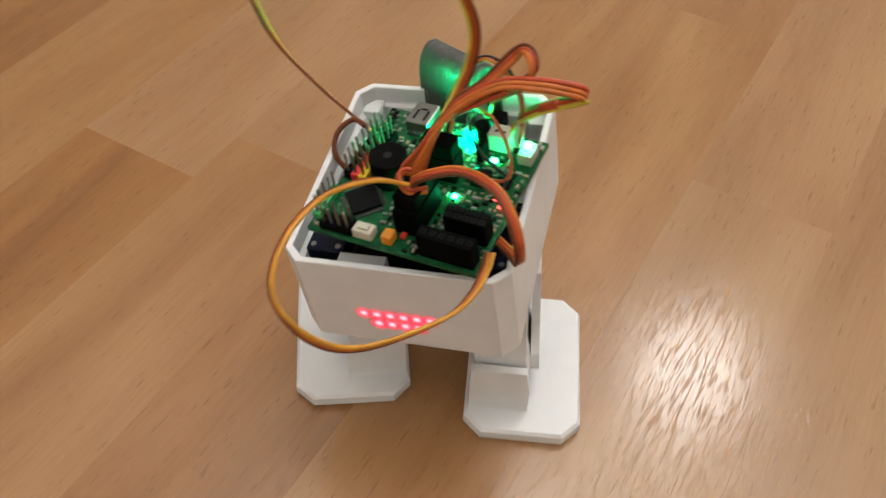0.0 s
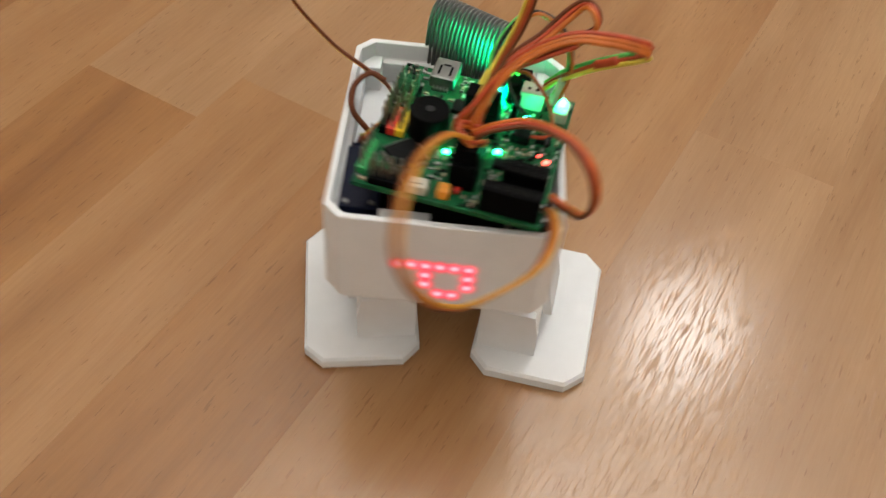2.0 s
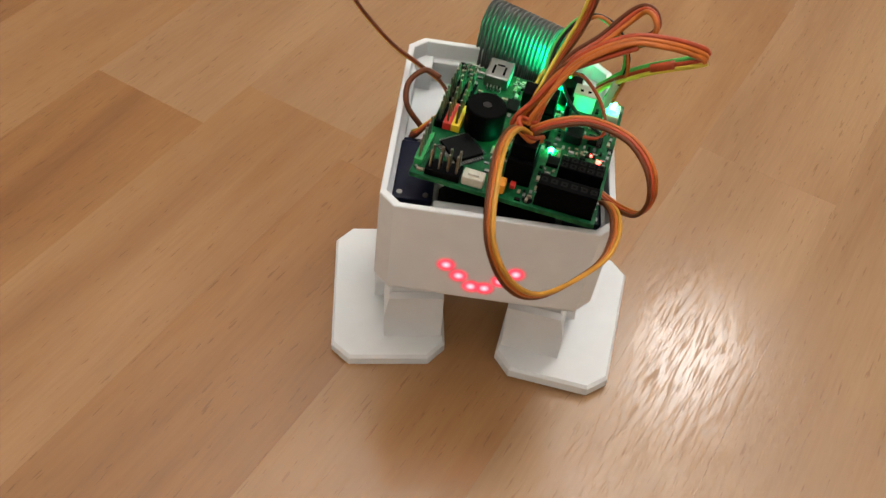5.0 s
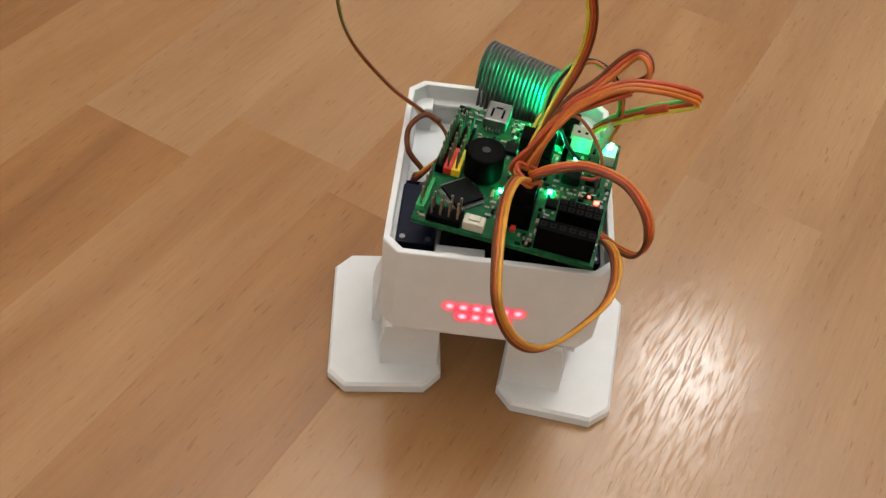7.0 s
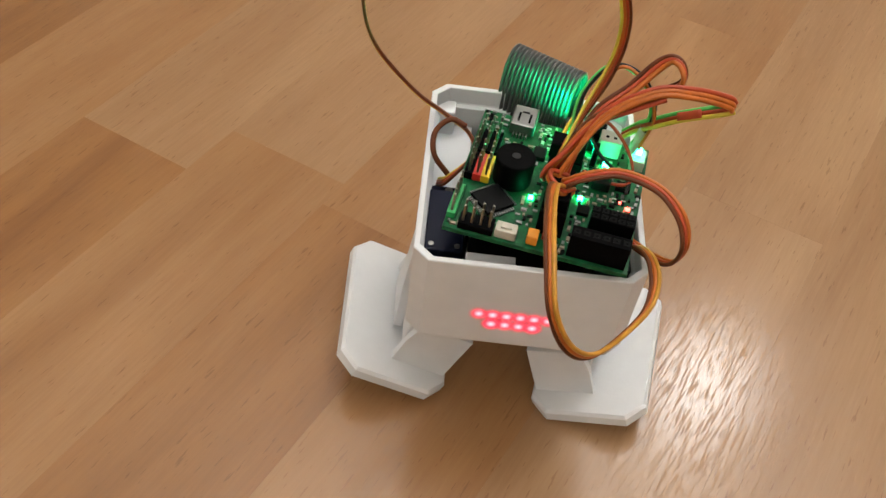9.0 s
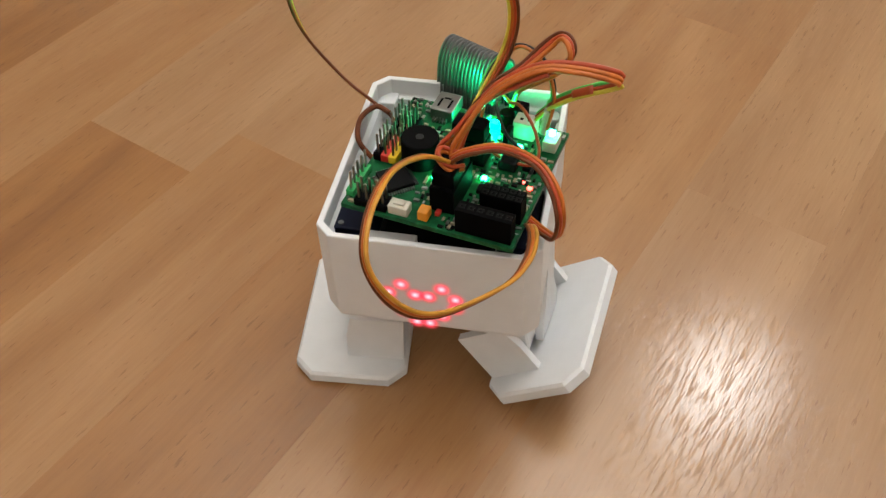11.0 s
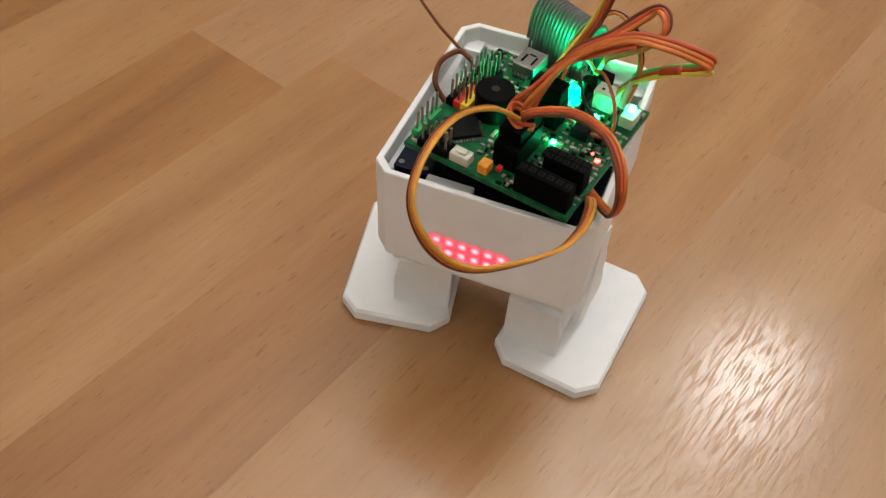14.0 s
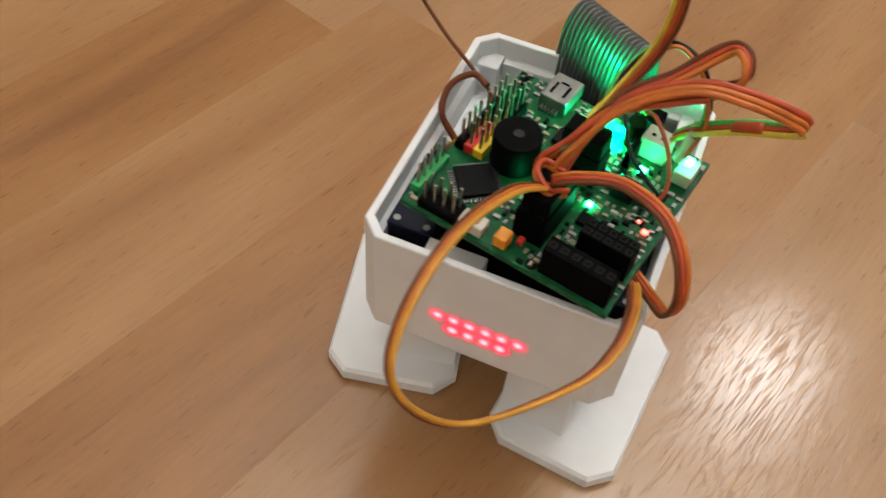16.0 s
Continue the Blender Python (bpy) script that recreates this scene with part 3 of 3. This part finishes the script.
flat_cable("servo_cable", [(5, -9, 15.5), (6, -7, 20), (11, 1, 27), (16, 7, 36), (18, 10, 47), (15.5, 10, 60), (5, 14, 86), (-16, 19, 102), (-42, 25, 88), (-57, 29, 52), (-57.5, 30, 34), (-53, 30, 19), (-40, 25, 7.5), (-29, 18, 5), (-21, 12, 3.5), (-19, 4, 2), (-26, 0, -6), (-29, 4, -12)],
           [(0, 1, 0), (0.2, 1, 0), (0.7, 0.6, -0.2), (1, 0.1, 0), (1, 0.1, 0.1), (0.95, 0.3, 0.1), (0.9, 0.4, 0.1), (0.9, 0.0, 0.3), (0.4, -0.9, 0.3), (0, -0.8, 0.5), (0, -0.75, 0.6), (0, -0.6, 0.8), (0, -0.6, 0.8), (0, -0.6, 0.8), (0, -0.6, 0.7), (0, -0.6, 0.8), (0, -1, 0), (0, -1, 0)], (W_YELLOW, W_ORANGE, W_RED, W_BROWN), robot, "long flat cable arching high above the box", 0.5)
# twists of cable round the knot, and a red plug end
flat_cable("servo_cable", [(9, -23.5, 18), (5.4, -27, 20.5), (1.6, -24, 22), (2.4, -20, 21), (7.2, -20, 19.5)], [(0, 0.3, 1), (0, 0.3, 1), (0.3, 0, 1), (0, 0.3, 1), (0, 0.3, 1)], (W_ORANGE, W_RED), robot, "cable wound round the others", 0.7)


def single_wire(points, mat, label, r=0.55, parent=robot):
    return part("wire", wire_mesh(spline(points, 10), r), mat, parent, label, smooth=True)


single_wire([(9, 0, 17), (11, 8, 28), (18, 12, 36), (26, 9, 36), (31, 4, 30), (31, 3, 22), (29, 4, 14)], W_BLACK, "thin black wire")
single_wire([(8, 0, 17), (10, 8, 27), (17, 13, 35), (25, 10, 35), (30, 5, 30), (30.5, 4, 22), (28, 4, 14)], W_GREEN, "thin green wire")
single_wire([(10, -1, 17), (13, 6, 30), (20, 9, 38), (28, 6, 34), (31.6, 2, 26), (30, 2, 14)], W_ORANGE, "thin orange wire")
single_wire([(17, 13, 14), (21, 8, 17), (26, 1, 15), (28.5, -5, 11), (27, -8, 8), (20, -7, 7.5), (14, -4, 8)], W_RED, "thin red wire")
single_wire([(14, 12, 15), (14, 6, 17), (18, -1, 13), (24, -5, 10), (27.5, -7, 8.5), (27, -11, 7)], W_BLACK, "thin black wire")
single_wire([(6, -4, 15), (6.5, 0, 19), (10, 6, 22), (14, 10, 20), (18, 14, 12)], W_YELLOW, "thin yellow wire")
single_wire([(-26, 2, -6), (-31.0, 4, 0), (-31.5, 10, 4), (-27, 14, 6.5), (-22, 12, 6)], W_BROWN, "brown wire curling down into the box", 0.9)
# sleeve round the wires on the power side
single_wire([(30.2, 3.6, 20), (29.6, 3.8, 16), (28.6, 4.2, 11)], CREAM, "pale sleeve over the wires", 1.5)

# ---- legs and feet ----
def foot_part(name, side):
    """A foot plate with cut corners; side is -1 or 1, its outer side."""
    bm = bmesh.new()
    ring = lambda g, z: [(x, y, z) for x, y in octagon(20.2 + g, 30.6 + g, 6.2 + g * 0.4)]
    loft(bm, [ring(-0.6, 0.0), ring(0, 0.6), ring(0, 4.2), ring(-0.9, 5.4)], True, True)
    bmesh.ops.recalc_face_normals(bm, faces=bm.faces[:])
    ft = part(name, bm, WHITE, robot, "white printed foot plate with cut corners")
    # the ankle brackets before and behind the leg, cut away on their outer top corner
    prof = [(-10.2, 5.2), (10.2, 5.2), (10.2, 17.0), (8.4, 27.0), (-10.2, 27.0)]
    for y0, y1 in ((-21.6, -18.7), (20.4, 23.0)):
        bm = bmesh.new()
        loft(bm, [[((px - 8.6) * side, y, pz) for px, pz in prof] for y in (y0, y1)], True, True)
        bmesh.ops.recalc_face_normals(bm, faces=bm.faces[:])
        part("ankle_bracket", bm, WHITE, ft)
    return ft


def leg_part(name, side):
    """A leg from the round ankle up into the hip with a tall outer plate, frame at the ankle."""
    bm = bmesh.new()
    prof = [(-9.4, 32), (-9.4, 0)] + [(-9.4 * math.cos(a), -9.4 * math.sin(a)) for a in (math.pi * k / 10 for k in range(1, 10))] + [(9.4, 0), (9.4, 3.0), (8.4, 8.5), (8.4, 32)]
    ring = lambda g, y: [(x * g * side, y, z) for x, z in prof]
    loft(bm, [ring(0.94, -18.4), ring(1, -17.6), ring(1, 19.2), ring(0.94, 20.0)], True, True)
    bmesh.ops.recalc_face_normals(bm, faces=bm.faces[:])
    lg = part(name, bm, WHITE, robot, "white printed leg block")
    # the outer plate stands off from the box and joins the leg low down
    bm = bmesh.new()
    prof = [(-9.0, -4.0), (11.0, -4.0), (11.0, 3), (5.4, 14), (4.4, 36), (2.6, 38.5), (-2.6, 38.5), (-4.4, 36), (-5.4, 14), (-9.0, 3)]
    loft(bm, [[(x * side, a, b) for a, b in prof] for x in (9.5, 12.4)], True, True)
    bmesh.ops.recalc_face_normals(bm, faces=bm.faces[:])
    part("hip_plate", bm, WHITE, lg)
    return lg


foot_l, foot_r = foot_part("foot", -1), foot_part("foot", 1)
leg_l, leg_r = leg_part("leg", -1), leg_part("leg", 1)

# ---- the mouth: twelve red lights of the dot matrix, seen through the front wall ----
PITCH, X0, Z0 = 4.2, -12.3, -17.6
bm = bmesh.new()
bmesh.ops.create_circle(bm, cap_ends=True, segments=28, radius=3.5 * MM, matrix=Matrix.Rotation(math.pi / 2, 4, "X"))
first_dot = part("mouth_light", bm, LED_SPOT, robot, "red light dot shining through the wall")
dots = [first_dot] + [new("mouth_light", first_dot.data) for _ in range(11)]
for ob in dots[1:]:
    ob.parent = robot
LINE = [(c, 1) for c in range(6)] + [(c, 2) for c in (1, 2, 3, 4)] + [(1, 2), (4, 2)]
TONGUE = [(c, 0) for c in range(6)] + [(2, 1), (3, 3), (4, 3), (5, 1), (2, 2), (5, 2)]
SMILE = [(0, 1), (1, 2), (2, 3), (3, 3), (4, 2), (5, 1)] * 2
HEART = [(0, 1), (1, 0), (2, 1), (3, 1), (4, 0), (5, 1), (0, 2), (1, 3), (2, 4), (3, 4), (4, 3), (5, 2)]
MOUTHS = [(0.0, LINE), (0.6, LINE), (0.633, TONGUE), (3.8, TONGUE), (3.833, SMILE), (6.93, SMILE), (6.967, LINE), (9.17, LINE), (9.2, HEART), (12.36, HEART), (12.4, LINE), (16.0, LINE)]

# ---- floor strips ----
# strip 0 is split under the robot so its paler back half carries sheen
ENDS = {-4: 0.21, -3: -0.16, -2: 0.024, -1: 0.055, 0: 0.04, 1: -0.22, 2: 0.138, 3: -0.05, 4: 0.22, 5: 0.08}
# wood tones, with lighter right strips also painting the brighter light there
TONES = {(-4, 0): WOOD_DARK, (-4, 1): WOOD_DARK, (-3, 0): WOOD_MID, (-3, 1): WOOD_MID, (-2, 0): WOOD_DARK, (-2, 1): WOOD_LIGHT, (-1, 0): WOOD_MID, (-1, 1): WOOD_LIGHT, (0, 0): WOOD_WARM, (0, 1): WOOD_MID, (1, 0): WOOD_MID, (1, 1): WOOD_MID, (2, 0): WOOD_LIGHT, (2, 1): WOOD_LIGHT, (3, 0): WOOD_LIGHT, (3, 1): WOOD_LIGHT, (4, 0): WOOD_LIGHT, (4, 1): WOOD_LIGHT, (5, 0): WOOD_LIGHT, (5, 1): WOOD_MID}
LONG = 0.48


def planks():
    rnd = random.Random(3)
    meshes = {}
    for i in range(-13, 14):
        end = ENDS.get(i, rnd.uniform(0, LONG))
        for j in range(-3, 4):
            m = TONES.get((i, j + 1)) if i in ENDS else None
            if m is None:
                m = rnd.choice((WOOD_MID, WOOD_MID, WOOD_LIGHT, WOOD_DARK))
            if m.name not in meshes:
                me = bpy.data.meshes.new("plank")
                bm = plank_mesh(LONG)
                bm.to_mesh(me)
                bm.free()
                me.materials.append(m)
                meshes[m.name] = me
            ob = new("plank", meshes[m.name])
            at = U * (end + (j + 0.5) * LONG) + N * (-0.0682 + (i + 0.5) * STRIP)
            ob.matrix_basis = Matrix.Translation(at) @ Matrix.Rotation(ANGLE, 4, "Z")
            ob.parent = floor

    # the rest of the room, strips joined into one
    verts, faces = [], []
    a, b = LONG / 2 - 0.00004, STRIP / 2 - 0.00003
    for i in range(-70, 70):
        end = ENDS.get(i, rnd.uniform(0, LONG))
        for j in range(-9, 10):
            if -13 <= i <= 13 and -3 <= j <= 3:
                continue
            at = U * (end + (j + 0.5) * LONG) + N * (-0.0682 + (i + 0.5) * STRIP)
            ring = [at + U * x + N * y for x, y in ((-a, -b), (-a, b), (a, b), (a, -b))]
            if any(not (-2.18 < p.x < 2.58 and -1.78 < p.y < 2.98) for p in ring):
                continue
            k = len(verts)
            verts += [(p.x, p.y, -0.0005) for p in ring] + [(p.x, p.y, -0.0045) for p in ring]
            faces += [(k + 3, k + 2, k + 1, k)] + [(k + q, k + (q + 1) % 4, k + 4 + (q + 1) % 4, k + 4 + q) for q in range(4)]
    me = bpy.data.meshes.new("plank_field")
    me.from_pydata([tuple(U.dot(Vector(v)) * 1.0 if c == 0 else (Vector(v).dot(-N) if c == 1 else v[2]) for c in range(3)) for v in verts], [], faces)
    me.materials.append(WOOD_REST)
    rest = new("plank_field", me)
    rest.matrix_basis = Matrix.Rotation(ANGLE, 4, "Z")
    rest.parent = floor
    tagged(rest, kind="stuff")


planks()


# ---- movement ----
BODY_ROWS = [
    (0, 0.0005, 0.0000, 0.0865, 3.78, -8.07, -14.75),
    (0.3, 0.0084, -0.0057, 0.0871, -0.66, 1.09, -15.37),
    (0.5, 0.0114, -0.0069, 0.0875, 1.63, 5.16, -0.04),
    (0.7, 0.0072, -0.0108, 0.0875, 1.77, 2.87, 11.26),
    (1, 0.0017, -0.0077, 0.0883, 0.68, -5.39, -7.82),
    (1.2, -0.0010, -0.0125, 0.0875, -0.30, 0.50, -17.50),
    (1.5, 0.0140, -0.0042, 0.0873, 1.53, 3.51, 0.28),
    (1.7, 0.0165, -0.0085, 0.0872, 1.60, 4.00, 11.50),
    (2, 0.0064, -0.0078, 0.0870, 0.01, 1.25, -3.98),
    (2.2, 0.0015, -0.0135, 0.0870, 0.00, 0.50, -17.50),
    (2.5, 0.0163, -0.0077, 0.0867, 0.53, 2.01, -2.06),
    (2.7, 0.0185, -0.0095, 0.0868, 1.30, 4.00, 11.50),
    (3, 0.0120, -0.0067, 0.0871, 0.45, 1.37, -2.14),
    (3.2, 0.0070, -0.0125, 0.0870, 0.00, 0.50, -17.50),
    (3.5, 0.0203, -0.0060, 0.0867, -0.22, 1.18, -5.32),
    (3.7, 0.0224, -0.0099, 0.0868, 1.48, 6.13, 11.97),
    (4, 0.0227, -0.0055, 0.0873, 0.04, 5.81, -4.02),
    (6.5, 0.0190, -0.0012, 0.0851, -0.55, -0.42, -3.88),
    (7, 0.0277, -0.0003, 0.0825, 0.27, 1.92, -3.82),
    (7.5, 0.0183, -0.0017, 0.0861, -1.75, -1.03, -3.70),
    (7.7, 0.0360, 0.0006, 0.0845, 0.90, 3.00, -3.00),
    (8, 0.0405, 0.0012, 0.0842, 0.96, 3.33, -2.91),
    (8.2, 0.0405, 0.0012, 0.0842, 0.96, 3.33, -2.91),
    (10.4, 0.0194, 0.0074, 0.0866, 1.86, 2.89, -0.69),
    (10.5, 0.0171, 0.0092, 0.0840, -0.54, 0.14, -7.38),
    (11, 0.0155, 0.0091, 0.0849, -0.21, -2.92, -8.51),
    (11.5, 0.0188, 0.0100, 0.0859, -0.22, 1.43, -8.86),
    (12, 0.0227, 0.0081, 0.0850, -0.06, 1.04, -14.56),
    (12.5, 0.0206, 0.0080, 0.0835, 0.44, 1.14, -13.05),
    (13, 0.0155, -0.0026, 0.0897, -0.68, -1.03, -14.18),
    (13.5, 0.0144, -0.0059, 0.0856, 1.34, 1.37, -12.15),
    (14, 0.0073, -0.0128, 0.0891, 0.56, -1.36, -13.34),
    (14.5, 0.0099, -0.0218, 0.0864, 1.02, 1.82, -10.30),
    (15, 0.0023, -0.0319, 0.0893, 2.10, -1.26, -11.96),
    (15.5, 0.0022, -0.0483, 0.0870, 2.53, 2.45, -11.72),
    (16, -0.0075, -0.0581, 0.0890, 3.00, -0.46, -12.59),
]
LEFT_FOOT_ROWS = [
    (0, -0.0258, 0.0026, 0.0000, 0.0, 4.4),
    (0.3, -0.0285, -0.0009, 0.0000, 0.0, 2.5),
    (0.5, -0.0308, -0.0030, 0.0000, 0.0, 1.3),
    (0.7, -0.0284, -0.0051, 0.0000, 0.0, 1.9),
    (1, -0.0277, -0.0069, 0.0000, 0.0, 8.8),
    (1.2, -0.0270, -0.0060, 0.0000, 0.0, 5.9),
    (1.5, -0.0260, -0.0047, 0.0000, 0.0, 1.5),
    (1.7, -0.0249, -0.0057, 0.0000, 0.0, 2.9),
    (2, -0.0233, -0.0073, 0.0000, 0.0, 4.9),
    (2.2, -0.0228, -0.0069, 0.0000, 0.0, 3.8),
    (2.5, -0.0220, -0.0063, 0.0000, 0.0, 2.2),
    (2.7, -0.0208, -0.0069, 0.0000, 0.0, 3.0),
    (3, -0.0188, -0.0078, 0.0000, 0.0, 4.1),
    (3.2, -0.0183, -0.0064, 0.0000, 0.0, 3.9),
    (3.5, -0.0174, -0.0043, 0.0000, 0.0, 3.6),
    (3.7, -0.0169, -0.0048, 0.0000, 0.0, 3.7),
    (4, -0.0178, -0.0046, 0.0000, 0.0, 3.9),
    (6.5, -0.0099, -0.0015, 0.0000, 0.0, 3.0),
    (7, -0.0095, -0.0005, 0.0000, 0.0, 2.1),
    (7.5, -0.0034, 0.0046, 0.0035, 10.0, -6.6),
    (7.7, -0.0066, -0.0010, 0.0121, 37.6, 2.3),
    (8, -0.0066, -0.0010, 0.0121, 37.6, 2.3),
    (8.2, -0.0066, -0.0010, 0.0121, 37.6, 2.3),
    (10.4, -0.0162, 0.0135, 0.0000, 0.0, -6.0),
    (10.5, -0.0167, 0.0139, 0.0000, 0.0, -6.0),
    (11, -0.0166, 0.0097, 0.0000, 0.0, -2.2),
    (11.5, -0.0222, 0.0165, 0.0000, 0.0, -9.6),
    (12, -0.0152, 0.0172, 0.0000, 0.0, -8.7),
    (12.5, -0.0199, 0.0149, 0.0000, 0.0, -2.5),
    (13, -0.0199, 0.0072, 0.0000, 0.0, -5.2),
    (13.5, -0.0255, 0.0030, 0.0000, 0.0, -6.9),
    (14, -0.0267, -0.0046, 0.0000, 0.0, -2.4),
    (14.5, -0.0314, -0.0122, 0.0000, 0.0, -5.7),
    (15, -0.0312, -0.0239, 0.0000, 0.0, -0.7),
    (15.5, -0.0393, -0.0339, 0.0000, 0.0, -5.9),
    (16, -0.0414, -0.0463, 0.0000, 0.0, 0.6),
]
RIGHT_FOOT_ROWS = [
    (0, 0.0373, -0.0120, 0.0000, 0.0, -5.6),
    (0.3, 0.0365, -0.0097, 0.0000, 0.0, -14.0),
    (0.5, 0.0358, -0.0077, 0.0000, 0.0, -18.3),
    (0.7, 0.0382, -0.0106, 0.0000, 0.0, -17.9),
    (1, 0.0385, -0.0123, 0.0000, 0.0, -10.5),
    (1.2, 0.0398, -0.0109, 0.0000, 0.0, -12.6),
    (1.5, 0.0418, -0.0087, 0.0000, 0.0, -15.8),
    (1.7, 0.0420, -0.0105, 0.0000, 0.0, -14.5),
    (2, 0.0421, -0.0132, 0.0000, 0.0, -12.7),
    (2.2, 0.0427, -0.0122, 0.0000, 0.0, -11.5),
    (2.5, 0.0434, -0.0108, 0.0000, 0.0, -9.8),
    (2.7, 0.0440, -0.0111, 0.0000, 0.0, -10.6),
    (3, 0.0448, -0.0117, 0.0000, 0.0, -11.8),
    (3.2, 0.0469, -0.0118, 0.0000, 0.0, -11.3),
    (3.5, 0.0501, -0.0119, 0.0000, 0.0, -10.5),
    (3.7, 0.0496, -0.0122, 0.0000, 0.0, -11.6),
    (4, 0.0473, -0.0116, 0.0000, 0.0, -13.3),
    (6.5, 0.0548, -0.0088, 0.0000, 0.0, -13.0),
    (7, 0.0560, -0.0093, 0.0000, 0.0, -11.3),
    (7.5, 0.0524, -0.0053, 0.0000, 0.0, -10.7),
    (7.7, 0.0690, -0.0064, 0.0028, -8.0, -12.0),
    (8, 0.0715, -0.0064, 0.0028, -8.0, -12.0),
    (8.2, 0.0715, -0.0064, 0.0028, -8.0, -12.0),
    (10.4, 0.0575, -0.0015, 0.0110, -34.0, -16.0),
    (10.5, 0.0575, -0.0015, 0.0120, -37.0, -16.2),
    (11, 0.0569, -0.0026, 0.0124, -38.8, -15.6),
    (11.5, 0.0521, -0.0002, 0.0046, -13.6, -15.7),
    (12, 0.0492, -0.0012, 0.0000, 0.0, -21.3),
    (12.5, 0.0468, -0.0026, 0.0000, 0.0, -27.6),
    (13, 0.0442, -0.0088, 0.0000, 0.0, -14.7),
    (13.5, 0.0425, -0.0158, 0.0000, 0.0, -19.1),
    (14, 0.0373, -0.0207, 0.0000, 0.0, -20.0),
    (14.5, 0.0386, -0.0281, 0.0000, 0.0, -19.6),
    (15, 0.0326, -0.0391, 0.0000, 0.0, -20.9),
    (15.5, 0.0287, -0.0526, 0.0000, 0.0, -16.7),
    (16, 0.0179, -0.0639, 0.0000, 0.0, -17.8),
]

# the front cable loop sways on its knot: seconds, degrees sideways, degrees down
LOOP_SWING = [(0, -5, -2), (0.3, -4, 0), (0.5, 8, 2.5), (0.7, 6, 2), (1, -5, 1), (1.2, -8, 1), (1.5, 2, 1), (1.7, 5, 1), (2, -6, 1), (2.2, -8, 1), (2.5, 3, 1), (2.7, 5, 1), (3, -2, 1), (3.2, -8, 1), (3.5, 2.5, 1), (4, 1.5, 1.5), (6.5, -5, -0.5), (7, 0, 3), (7.5, -2, 1), (8, 3, 1), (10.5, -1, 1.5), (11, 0, 0), (11.5, 0, 1), (12, 0, 0), (12.5, 0, 0), (13, -4, 1.5), (13.5, -0.5, 1), (14, 0, 0), (14.5, 0, 0), (15, -0.5, 2.5), (15.5, 0, 7.5), (16, -1.5, 9)]


def motions():
    bodies = {t: pose(*p) for t, *p in BODY_ROWS}
    walk(robot, sorted(bodies.items()))
    for foot, leg, rows, side in ((foot_l, leg_l, LEFT_FOOT_ROWS, -1), (foot_r, leg_r, RIGHT_FOOT_ROWS, 1)):
        feet, legs = [], []
        for t, x, y, z, roll, yaw in rows:
            inv = bodies[t].inverted()
            m = inv @ pose(x, y, z, 0, 0, yaw) @ pose(0, 0, 0, 0, roll, 0)
            ankle = m @ Vector((-side * 8.0 * MM, 0, 16 * MM))
            hip = Vector((side * 22.0 * MM, -1.0 * MM, -34.0 * MM))
            up = (hip - ankle).normalized()
            turn = radians(yaw) - bodies[t].to_euler().z
            ahead = Vector((-math.sin(turn), math.cos(turn), 0))
            right = ahead.cross(up).normalized()
            ahead = up.cross(right)
            legs.append((t, Matrix.Translation(ankle) @ Matrix((right, ahead, up)).transposed().to_4x4()))
            feet.append((t, m))
        walk(foot, feet)
        walk(leg, legs)
    knot = Vector((2 * MM, -20 * MM, 18 * MM))
    walk(front_loop, [(t, Matrix.Translation(knot) @ pose(0, 0, 0, down, 0, a) @ Matrix.Translation(-knot)) for t, a, down in LOOP_SWING])
    for k, ob in enumerate(dots):
        walk(ob, [(t, mm(X0 + PITCH * m[k][0], -HALF_D - 0.12 - 0.02 * k, Z0 - PITCH * m[k][1])) for t, m in MOUTHS])


motions()
